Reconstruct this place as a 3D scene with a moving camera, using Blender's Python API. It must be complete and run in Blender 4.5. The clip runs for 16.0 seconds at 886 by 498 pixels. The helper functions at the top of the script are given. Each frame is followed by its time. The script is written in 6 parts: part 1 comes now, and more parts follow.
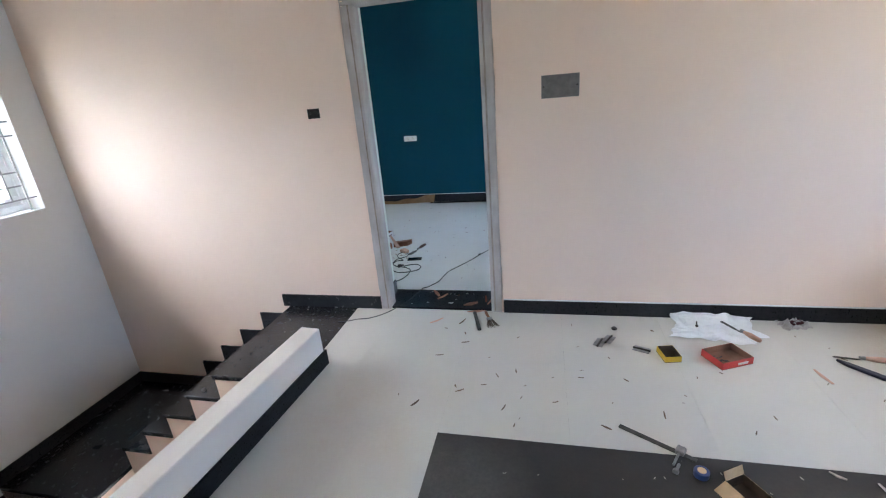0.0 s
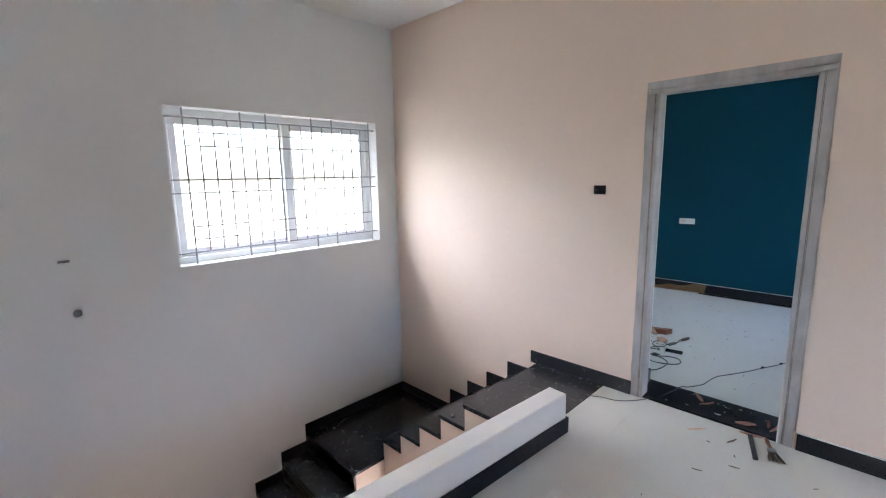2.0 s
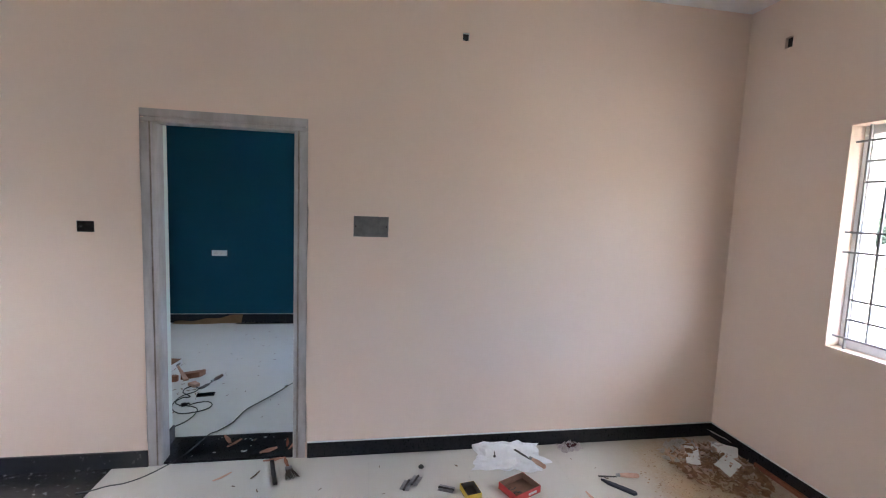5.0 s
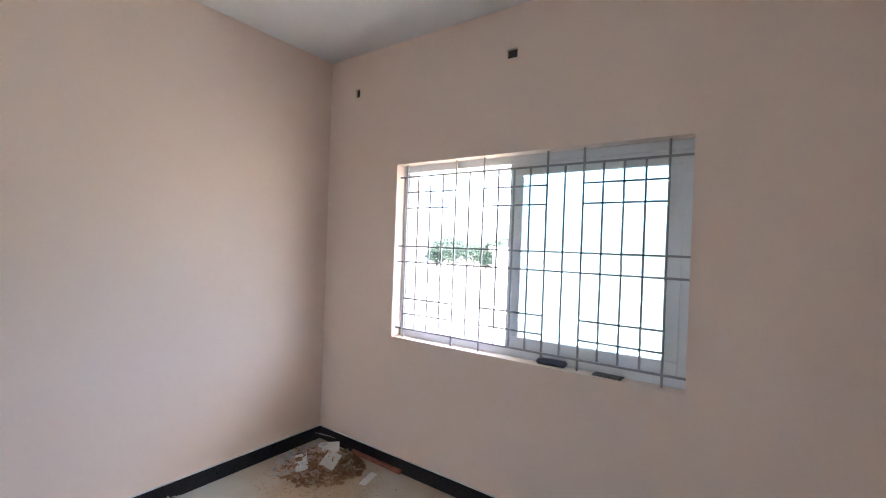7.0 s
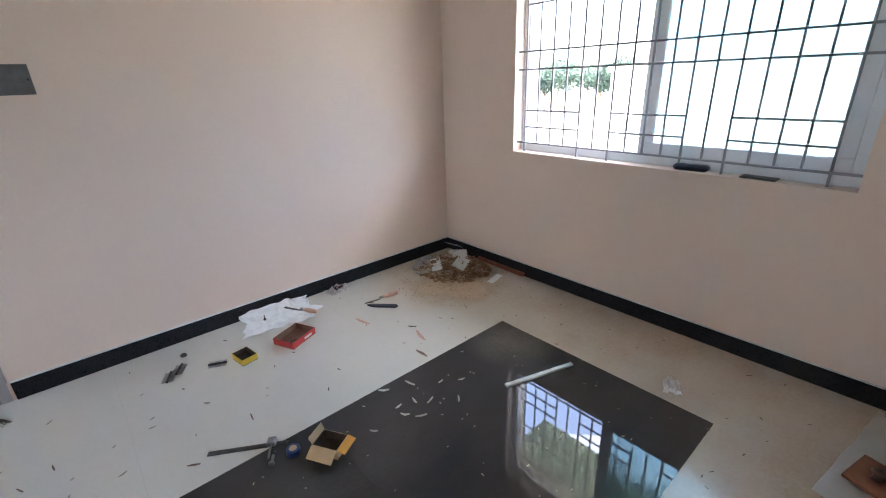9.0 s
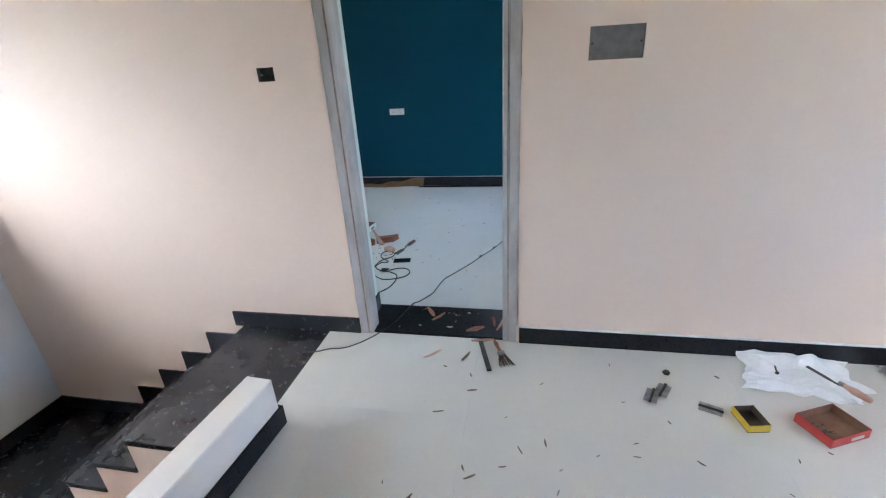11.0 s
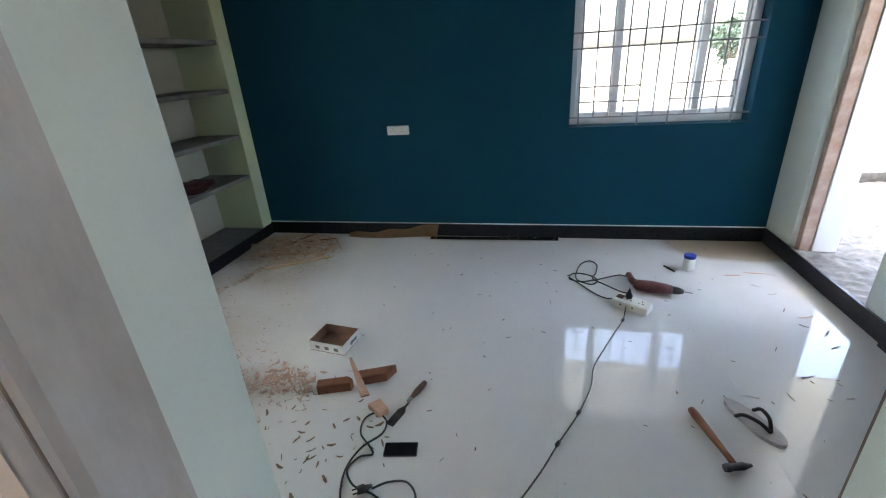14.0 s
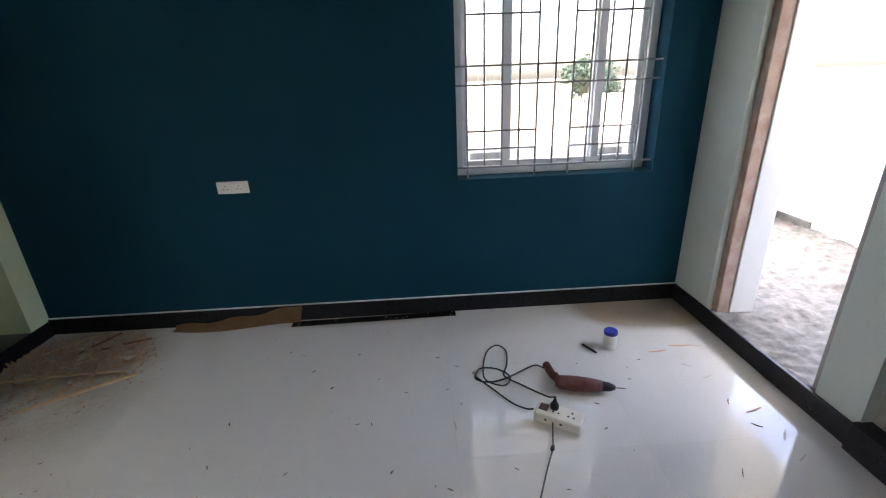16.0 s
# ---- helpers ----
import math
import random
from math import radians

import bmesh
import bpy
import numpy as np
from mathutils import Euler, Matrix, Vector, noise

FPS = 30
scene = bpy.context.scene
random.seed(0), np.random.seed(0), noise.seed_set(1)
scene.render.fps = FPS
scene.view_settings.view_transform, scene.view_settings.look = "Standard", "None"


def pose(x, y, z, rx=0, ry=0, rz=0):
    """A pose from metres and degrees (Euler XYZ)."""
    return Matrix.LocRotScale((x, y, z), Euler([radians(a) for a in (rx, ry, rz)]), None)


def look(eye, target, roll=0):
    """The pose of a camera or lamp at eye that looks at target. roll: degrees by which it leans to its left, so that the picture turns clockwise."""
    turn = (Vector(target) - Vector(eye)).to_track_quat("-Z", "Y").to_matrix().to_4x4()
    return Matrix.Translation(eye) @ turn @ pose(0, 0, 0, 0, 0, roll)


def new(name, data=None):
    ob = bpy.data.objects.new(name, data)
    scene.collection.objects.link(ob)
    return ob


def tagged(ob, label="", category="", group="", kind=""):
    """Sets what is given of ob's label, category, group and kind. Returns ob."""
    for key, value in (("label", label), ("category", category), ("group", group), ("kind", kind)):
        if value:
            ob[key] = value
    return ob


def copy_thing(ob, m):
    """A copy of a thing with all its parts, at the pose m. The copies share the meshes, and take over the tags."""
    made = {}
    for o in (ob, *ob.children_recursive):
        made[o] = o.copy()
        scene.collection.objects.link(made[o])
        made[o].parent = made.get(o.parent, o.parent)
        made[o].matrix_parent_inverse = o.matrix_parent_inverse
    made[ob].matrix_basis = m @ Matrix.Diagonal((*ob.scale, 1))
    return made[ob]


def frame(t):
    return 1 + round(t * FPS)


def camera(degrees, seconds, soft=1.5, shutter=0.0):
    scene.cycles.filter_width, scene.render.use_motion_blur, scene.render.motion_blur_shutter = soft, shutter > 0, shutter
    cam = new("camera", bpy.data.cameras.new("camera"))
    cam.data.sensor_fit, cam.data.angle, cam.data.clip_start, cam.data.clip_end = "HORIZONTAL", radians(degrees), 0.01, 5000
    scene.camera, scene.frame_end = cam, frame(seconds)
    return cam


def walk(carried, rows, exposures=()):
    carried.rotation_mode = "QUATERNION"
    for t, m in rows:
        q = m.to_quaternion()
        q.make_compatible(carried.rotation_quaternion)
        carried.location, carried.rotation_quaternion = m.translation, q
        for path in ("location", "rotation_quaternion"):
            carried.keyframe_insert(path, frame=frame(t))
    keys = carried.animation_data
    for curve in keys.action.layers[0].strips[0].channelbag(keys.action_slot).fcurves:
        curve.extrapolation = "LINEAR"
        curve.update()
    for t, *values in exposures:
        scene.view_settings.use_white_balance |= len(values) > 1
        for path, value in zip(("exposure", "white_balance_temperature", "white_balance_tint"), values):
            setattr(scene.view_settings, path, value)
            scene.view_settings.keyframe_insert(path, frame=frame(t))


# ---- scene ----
cam = camera(90.9, 16.0, soft=1.15)
PATH = [
    (0, (0.283, 0.327, 1.502), (-0.168, 2.153, 0.824), -4.9),
    (0.5, (0.246, 0.252, 1.564), (-0.605, 1.987, 1.049), -4.8),
    (1, (0.228, 0.185, 1.555), (-0.931, 1.76, 1.139), -2.9),
    (1.5, (0.213, 0.158, 1.566), (-1.12, 1.602, 1.196), -1.9),
    (1.8, (0.181, 0.12, 1.559), (-1.19, 1.534, 1.213), -1.6),
    (2, (0.193, 0.131, 1.544), (-1.201, 1.528, 1.215), -1.0),
    (2.5, (0.218, 0.171, 1.585), (-1.167, 1.578, 1.265), -1.2),
    (3, (0.264, 0.182, 1.547), (-0.931, 1.763, 1.279), 0.8),
    (3.5, (0.298, 0.26, 1.59), (-0.624, 2.017, 1.343), 0.7),
    (4, (0.296, 0.291, 1.61), (-0.179, 2.221, 1.384), 1.4),
    (4.5, (0.325, 0.33, 1.614), (0.27, 2.319, 1.414), 1.6),
    (5, (0.368, 0.359, 1.613), (0.701, 2.321, 1.423), 2.2),
    (7.5, (0.631, 0.261, 1.544), (2.403, 1.173, 1.382), -0.1),
    (8, (0.64, 0.243, 1.504), (2.435, 1.007, 1.061), -1.4),
    (8.4, (0.604, 0.249, 1.444), (2.314, 1.08, 0.826), -2.6),
    (8.5, (0.594, 0.256, 1.432), (2.254, 1.161, 0.781), -2.7),
    (9, (0.477, 0.332, 1.42), (1.69, 1.745, 0.691), -2.1),
    (9.5, (0.318, 0.424, 1.442), (0.942, 2.157, 0.663), -2.5),
    (10, (0.235, 0.585, 1.449), (0.343, 2.414, 0.647), -3.6),
    (12.5, (-0.347, 1.948, 1.431), (-0.853, 3.716, 0.644), -3.3),
    (13, (-0.429, 2.259, 1.445), (-0.891, 4.036, 0.653), -3.5),
    (13.4, (-0.433, 2.505, 1.435), (-0.865, 4.289, 0.641), -3.7),
    (13.5, (-0.425, 2.582, 1.442), (-0.853, 4.365, 0.644), -4.0),
    (14, (-0.423, 2.88, 1.439), (-0.838, 4.663, 0.634), -3.9),
    (14.5, (-0.47, 3.166, 1.452), (-0.824, 4.969, 0.664), -3.9),
    (15, (-0.435, 3.385, 1.442), (-0.704, 5.217, 0.687), -4.3),
    (15.5, (-0.346, 3.569, 1.416), (-0.282, 5.429, 0.683), -2.6),
    (16, (-0.408, 3.749, 1.462), (-0.336, 5.613, 0.741), -2.3),
]
EXPOSURES = [
    (0.0, 5.93, 6230, 10), (0.5, 5.7, 6230, 10), (1.0, 5.68, 6230, 10), (1.5, 5.78, 6230, 11), (2.5, 5.88, 6280, 12), (3.0, 5.78, 6280, 12), (3.5, 5.49, 6330, 12), (4.5, 5.73, 6460, 15), (5.2, 5.6, 6460, 15), (7.5, 5.69, 6240, 13), (8.0, 5.71, 6240, 12), (8.5, 5.69, 6240, 11),
    (9.0, 5.63, 6240, 11), (9.5, 5.67, 6180, 9), (10.0, 6.22, 6180, 9), (12.5, 5.65, 6020, 8), (13.0, 5.62, 6370, 9), (13.5, 5.73, 6470, 8), (14.0, 5.55, 7020, 12), (14.5, 5.52, 7420, 17), (15.0, 5.42, 7620, 18), (15.5, 5.4, 7620, 18), (16.0, 5.2, 7620, 18)]
walk(cam, [(t, look(eye, target, roll)) for t, eye, target, roll in PATH], EXPOSURES)
PARAPET_TURN = -4.5

# world: bright overcast sky
world = bpy.data.worlds.new("sky")
scene.world = world
world.use_nodes = True
wn = world.node_tree
sky = wn.nodes.new("ShaderNodeTexSky")
sky.sky_type, sky.sun_disc = 'NISHITA', False
sky.sun_elevation, sky.sun_rotation = radians(68), radians(214)
sky.dust_density, sky.air_density = 5.0, 0.8
bg = wn.nodes["Background"]
bg.inputs["Strength"].default_value = 0.13
wn.links.new(sky.outputs[0], bg.inputs[0])
sun_data = bpy.data.lights.new("sun", 'SUN')
sun_data.energy, sun_data.angle, sun_data.color = 0.6, radians(130), (1.0, 0.97, 0.93)
sun = new("sun", sun_data)
sun.matrix_world = look((0, 0, 30), (6, 9, 0))


# ---- materials ----
def node_mat(name):
    m = bpy.data.materials.new(name)
    m.use_nodes = True
    t = m.node_tree
    return m, t, t.nodes["Principled BSDF"]


def add(t, kind, **values):
    n = t.nodes.new(kind)
    for key, value in values.items():
        n.inputs[key].default_value = value
    return n


def surface(name, a, b, scale=6.0, rough=0.6, rough_var=0.1, bump=0.1, bump_scale=60.0, metal=0.0, spec=0.5, detail=6.0, vary=0.0, coat=0.0):
    """Two-tone procedural surface: large mottling, fine grain, bump and gloss variation."""
    m, t, p = node_mat(name)
    co = t.nodes.new("ShaderNodeTexCoord")
    n1 = add(t, "ShaderNodeTexNoise", Scale=scale, Detail=detail, Roughness=0.6)
    n2 = add(t, "ShaderNodeTexNoise", Scale=bump_scale, Detail=4.0)
    t.links.new(co.outputs["Object"], n1.inputs["Vector"])
    t.links.new(co.outputs["Object"], n2.inputs["Vector"])
    ramp = t.nodes.new("ShaderNodeValToRGB")
    ramp.color_ramp.elements[0].position, ramp.color_ramp.elements[1].position = 0.3, 0.7
    ramp.color_ramp.elements[0].color, ramp.color_ramp.elements[1].color = (*a, 1), (*b, 1)
    t.links.new(n1.outputs["Fac"], ramp.inputs[0])
    colour = ramp.outputs[0]
    if vary:
        info = t.nodes.new("ShaderNodeObjectInfo")
        mr = add(t, "ShaderNodeMapRange")
        mr.inputs["To Min"].default_value, mr.inputs["To Max"].default_value = 1 - vary, 1 + vary
        hsv = t.nodes.new("ShaderNodeHueSaturation")
        t.links.new(info.outputs["Random"], mr.inputs["Value"])
        t.links.new(mr.outputs[0], hsv.inputs["Value"])
        t.links.new(colour, hsv.inputs["Color"])
        colour = hsv.outputs[0]
    t.links.new(colour, p.inputs["Base Color"])
    rr = add(t, "ShaderNodeMapRange")
    rr.inputs["To Min"].default_value, rr.inputs["To Max"].default_value = max(0.02, rough - rough_var), min(1, rough + rough_var)
    t.links.new(n2.outputs["Fac"], rr.inputs["Value"])
    t.links.new(rr.outputs[0], p.inputs["Roughness"])
    if bump:
        bp = add(t, "ShaderNodeBump", Strength=bump, Distance=0.004)
        t.links.new(n2.outputs["Fac"], bp.inputs["Height"])
        t.links.new(bp.outputs[0], p.inputs["Normal"])
    p.inputs["Metallic"].default_value = metal
    p.inputs["Specular IOR Level"].default_value = spec
    p.inputs["Coat Weight"].default_value = coat
    return m


def floor_tile(name, tone, spots, dust_colour, rough=0.012):
    """Polished vitrified tile with dust lying in soft-edged patches: spots are (x, y, rx, ry, amount)."""
    m, t, p = node_mat(name)
    geo = t.nodes.new("ShaderNodeNewGeometry")
    pos = geo.outputs["Position"]
    cloud = add(t, "ShaderNodeTexNoise", Scale=3.0, Detail=8.0, Roughness=0.65)
    grit = add(t, "ShaderNodeTexNoise", Scale=55.0, Detail=6.0, Roughness=0.7)
    vein = add(t, "ShaderNodeTexNoise", Scale=1.3, Detail=10.0, Roughness=0.7)
    for n in (cloud, grit, vein):
        t.links.new(pos, n.inputs["Vector"])
    total = None
    for x, y, rx, ry, amount in spots:
        sub = t.nodes.new("ShaderNodeVectorMath")
        sub.operation = 'SUBTRACT'
        sub.inputs[1].default_value = (x, y, 0)
        t.links.new(pos, sub.inputs[0])
        div = t.nodes.new("ShaderNodeVectorMath")
        div.operation = 'DIVIDE'
        div.inputs[1].default_value = (rx, ry, 10)
        t.links.new(sub.outputs[0], div.inputs[0])
        ln = t.nodes.new("ShaderNodeVectorMath")
        ln.operation = 'LENGTH'
        t.links.new(div.outputs[0], ln.inputs[0])
        mr = add(t, "ShaderNodeMapRange")
        mr.interpolation_type = 'SMOOTHSTEP'
        mr.inputs["From Min"].default_value, mr.inputs["From Max"].default_value = 1.0, 0.15
        mr.inputs["To Min"].default_value, mr.inputs["To Max"].default_value = 0.0, amount
        t.links.new(ln.outputs["Value"], mr.inputs["Value"])
        if total is None:
            total = mr.outputs[0]
        else:
            mx = t.nodes.new("ShaderNodeMath")
            mx.operation = 'MAXIMUM'
            t.links.new(total, mx.inputs[0])
            t.links.new(mr.outputs[0], mx.inputs[1])
            total = mx.outputs[0]
    cm = add(t, "ShaderNodeMapRange")
    cm.inputs["From Min"].default_value, cm.inputs["From Max"].default_value = 0.32, 0.62
    cm.inputs["To Min"].default_value = 0.5
    t.links.new(cloud.outputs["Fac"], cm.inputs["Value"])
    gm = add(t, "ShaderNodeMapRange")
    gm.inputs["From Min"].default_value, gm.inputs["From Max"].default_value = 0.35, 0.6
    gm.inputs["To Min"].default_value = 0.7
    t.links.new(grit.outputs["Fac"], gm.inputs["Value"])
    mul = t.nodes.new("ShaderNodeMath")
    mul.operation = 'MULTIPLY'
    t.links.new(cm.outputs[0], mul.inputs[0])
    t.links.new(gm.outputs[0], mul.inputs[1])
    dust = t.nodes.new("ShaderNodeMath")
    dust.operation, dust.use_clamp = 'MULTIPLY', True
    if total is None:
        dust.inputs[1].default_value = 0.0
    else:
        t.links.new(total, dust.inputs[1])
    t.links.new(mul.outputs[0], dust.inputs[0])
    # a thin film of dust everywhere
    film = t.nodes.new("ShaderNodeMath")
    film.operation, film.use_clamp = 'MULTIPLY_ADD', True
    film.inputs[1].default_value, film.inputs[2].default_value = 0.06, 0.0
    t.links.new(mul.outputs[0], film.inputs[0])
    both = t.nodes.new("ShaderNodeMath")
    both.operation = 'MAXIMUM'
    t.links.new(dust.outputs[0], both.inputs[0])
    t.links.new(film.outputs[0], both.inputs[1])
    ramp = t.nodes.new("ShaderNodeValToRGB")
    ramp.color_ramp.elements[0].position, ramp.color_ramp.elements[1].position = 0.25, 0.75
    ramp.color_ramp.elements[0].color = (*[c * 0.93 for c in tone], 1)
    ramp.color_ramp.elements[1].color = (*tone, 1)
    t.links.new(vein.outputs["Fac"], ramp.inputs[0])
    mix = t.nodes.new("ShaderNodeMixRGB")
    mix.inputs[2].default_value = (*dust_colour, 1)
    t.links.new(both.outputs[0], mix.inputs[0])
    t.links.new(ramp.outputs[0], mix.inputs[1])
    t.links.new(mix.outputs[0], p.inputs["Base Color"])
    rm = add(t, "ShaderNodeMapRange")
    rm.inputs["From Min"].default_value = 0.7
    rm.inputs["To Min"].default_value, rm.inputs["To Max"].default_value = rough, 0.5
    t.links.new(dust.outputs[0], rm.inputs["Value"])
    t.links.new(rm.outputs[0], p.inputs["Roughness"])
    bp = add(t, "ShaderNodeBump", Strength=0.25, Distance=0.002)
    hh = t.nodes.new("ShaderNodeMath")
    hh.operation = 'MULTIPLY'
    t.links.new(grit.outputs["Fac"], hh.inputs[0])
    t.links.new(dust.outputs[0], hh.inputs[1])
    t.links.new(hh.outputs[0], bp.inputs["Height"])
    t.links.new(bp.outputs[0], p.inputs["Normal"])
    return m


def wall_paint(name, tone, grime=0.04, rough=0.62, gloss=0.35):
    """Roller-applied emulsion with faint blotches and plaster waviness."""
    m, t, p = node_mat(name)
    geo = t.nodes.new("ShaderNodeNewGeometry")
    big = add(t, "ShaderNodeTexNoise", Scale=0.9, Detail=5.0, Roughness=0.6)
    fine = add(t, "ShaderNodeTexNoise", Scale=160.0, Detail=3.0)
    wave = add(t, "ShaderNodeTexNoise", Scale=5.0, Detail=3.0)
    for n in (big, fine, wave):
        t.links.new(geo.outputs["Position"], n.inputs["Vector"])
    ramp = t.nodes.new("ShaderNodeValToRGB")
    ramp.color_ramp.elements[0].position, ramp.color_ramp.elements[1].position = 0.3, 0.7
    ramp.color_ramp.elements[0].color = (*[c * (1 - grime) for c in tone], 1)
    ramp.color_ramp.elements[1].color = (*tone, 1)
    t.links.new(big.outputs["Fac"], ramp.inputs[0])
    t.links.new(ramp.outputs[0], p.inputs["Base Color"])
    p.inputs["Roughness"].default_value = rough
    p.inputs["Specular IOR Level"].default_value = gloss
    b1 = add(t, "ShaderNodeBump", Strength=0.12, Distance=0.001)
    b2 = add(t, "ShaderNodeBump", Strength=0.12, Distance=0.01)
    t.links.new(fine.outputs["Fac"], b1.inputs["Height"])
    t.links.new(wave.outputs["Fac"], b2.inputs["Height"])
    t.links.new(b1.outputs[0], b2.inputs["Normal"])
    t.links.new(b2.outputs[0], p.inputs["Normal"])
    return m


def clear_glass(name, tint, rough=0.0):
    m, t, p = node_mat(name)
    p.inputs["Base Color"].default_value = (*tint, 1)
    p.inputs["Transmission Weight"].default_value = 1.0
    p.inputs["Roughness"].default_value = rough
    p.inputs["IOR"].default_value = 1.45
    return m


PEACH = wall_paint("peach_emulsion", (0.85, 0.69, 0.58))
GREYWHITE = wall_paint("white_emulsion", (0.74, 0.74, 0.73))
CEILING = wall_paint("ceiling_white", (0.84, 0.84, 0.82))
KERB_WHITE = wall_paint("kerb_warm_white", (0.82, 0.755, 0.685))
NICHE_BACK = wall_paint("bare_putty_grey_green", (0.44, 0.45, 0.37), 0.08)
BLUE = wall_paint("petrol_blue_emulsion", (0.001, 0.058, 0.092), 0.12, 0.7, 0.12)
GREEN = wall_paint("pale_green_emulsion", (0.57, 0.645, 0.43), 0.05)
MINT = wall_paint("pale_mint_primer", (0.66, 0.72, 0.66), 0.06)
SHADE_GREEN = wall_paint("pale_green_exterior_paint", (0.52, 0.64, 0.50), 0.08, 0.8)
OUTSIDE = wall_paint("white_exterior_paint", (0.80, 0.80, 0.78), 0.08, 0.8)
BLACK = surface("black_granite", (0.006, 0.006, 0.008), (0.016, 0.016, 0.02), 30, 0.30, 0.1, 0.03, 90, spec=0.3)
STAIR_BLACK = surface("dusty_black_granite", (0.010, 0.010, 0.012), (0.035, 0.037, 0.042), 2.2, 0.26, 0.05, 0.0, 30)
HALL_TILE = floor_tile("cream_vitrified_tile", (0.67, 0.65, 0.59),
                       [(2.7, 2.7, 1.0, 1.0, 1.2), (2.45, 2.5, 0.62, 0.56, 1.5), (2.9, 1.3, 1.3, 2.1, 0.95), (2.4, 0.1, 1.5, 1.1, 0.95), (-0.6, 1.9, 0.7, 0.8, 0.3)], (0.48, 0.35, 0.235))
ROOM_TILE = floor_tile("white_vitrified_tile", (0.74, 0.745, 0.73),
                       [(-2.55, 6.0, 0.75, 0.6, 1.6), (-2.7, 4.6, 1.4, 1.5, 0.6), (-2.35, 5.6, 0.7, 0.7, 0.7), (-2.1, 4.3, 0.9, 0.4, 0.8), (1.05, 6.28, 0.62, 0.36, 5.0), (0.95, 5.5, 0.4, 0.8, 0.2), (-0.9, 6.32, 0.8, 0.12, 1.2)], (0.37, 0.30, 0.23))
INLAY = floor_tile("dark_grey_polished_tile", (0.030, 0.030, 0.032), [(-0.1, 1.6, 0.5, 0.5, 0.35), (2.2, 1.75, 0.4, 0.4, 0.5), (1.2, 1.6, 0.9, 0.4, 0.15)], (0.30, 0.27, 0.23), 0.02)
CONCRETE = surface("cement_screed", (0.07, 0.067, 0.064), (0.20, 0.195, 0.185), 12, 0.9, 0.06, 1.0, 30, spec=0.2)
BALCONY_CEMENT = surface("sandy_cement_screed", (0.105, 0.10, 0.093), (0.28, 0.27, 0.255), 12, 0.9, 0.06, 1.0, 30, spec=0.2)
SHELF_GREY = surface("grey_cement_shelf", (0.13, 0.13, 0.12), (0.20, 0.20, 0.185), 7, 0.8, 0.1, 0.3, 50, spec=0.3)
FRAME_GREY = surface("puttied_timber_grey", (0.36, 0.325, 0.30), (0.56, 0.545, 0.535), 5, 0.75, 0.15, 0.4, 35, spec=0.3)
GROOVE_WOOD = surface("dusty_brown_groove", (0.20, 0.15, 0.12), (0.40, 0.34, 0.30), 14, 0.8, 0.1, 0.4, 40, spec=0.25)
for link_node in [n for n in FRAME_GREY.node_tree.nodes if n.type == 'TEX_NOISE']:
    # putty is drawn out along the grain
    stretch = FRAME_GREY.node_tree.nodes.new("ShaderNodeMapping")
    stretch.inputs["Scale"].default_value = (1.6, 1.6, 0.55)
    tree_links = FRAME_GREY.node_tree.links
    tree_links.new(link_node.inputs["Vector"].links[0].from_socket, stretch.inputs["Vector"])
    tree_links.new(stretch.outputs[0], link_node.inputs["Vector"])
FRAME_WOOD = surface("bare_pink_timber", (0.34, 0.21, 0.16), (0.50, 0.38, 0.32), 12, 0.7, 0.1, 0.3, 45, spec=0.3)
UPVC = surface("white_upvc", (0.74, 0.75, 0.76), (0.80, 0.81, 0.82), 4, 0.3, 0.08, 0.02, 80)
GRILLE = surface("grey_enamelled_steel", (0.24, 0.245, 0.26), (0.32, 0.325, 0.34), 25, 0.4, 0.1, 0.1, 120)
# grey tint put into the glass to hold down the sky's glare
GLASS = clear_glass("sky_dimming_glass", (0.70, 0.73, 0.73))
GLASS_TINT = clear_glass("pale_green_glass", (0.24, 0.38, 0.41), 0.3)
GLASS_TINT.node_tree.nodes["Principled BSDF"].inputs["IOR"].default_value = 1.3
DARK_HOLE = surface("raw_dark_recess", (0.02, 0.018, 0.016), (0.05, 0.045, 0.04), 40, 0.9, 0.05, 0.4, 60)
GALV = surface("galvanised_box", (0.15, 0.15, 0.145), (0.22, 0.22, 0.21), 30, 0.55, 0.15, 0.2, 70, metal=0.5)
DOOR_BROWN = surface("dark_brown_door_skin", (0.018, 0.011, 0.010), (0.035, 0.022, 0.018), 14, 0.4, 0.1, 0.1, 60)
WHITE_PLASTIC = surface("white_plastic", (0.72, 0.72, 0.70), (0.80, 0.80, 0.78), 10, 0.4, 0.1, 0.05, 80)
CREAM_PLASTIC = surface("cream_plastic", (0.74, 0.72, 0.65), (0.80, 0.78, 0.71), 12, 0.4, 0.1, 0.05, 80)
BLACK_RUBBER = surface("black_rubber", (0.010, 0.010, 0.011), (0.022, 0.022, 0.024), 30, 0.5, 0.1, 0.1, 100)
GREY_CABLE = surface("grey_cable_sheath", (0.035, 0.037, 0.04), (0.07, 0.072, 0.075), 20, 0.5, 0.1, 0.05, 100)
STEEL = surface("worn_steel", (0.20, 0.20, 0.20), (0.38, 0.38, 0.38), 30, 0.35, 0.15, 0.1, 80, metal=0.9)
DARK_STEEL = surface("dark_forged_steel", (0.035, 0.033, 0.032), (0.10, 0.095, 0.09), 25, 0.5, 0.15, 0.2, 70, metal=0.6)
ALU = surface("scuffed_aluminium", (0.50, 0.50, 0.49), (0.66, 0.66, 0.64), 20, 0.45, 0.15, 0.1, 70, metal=0.15)
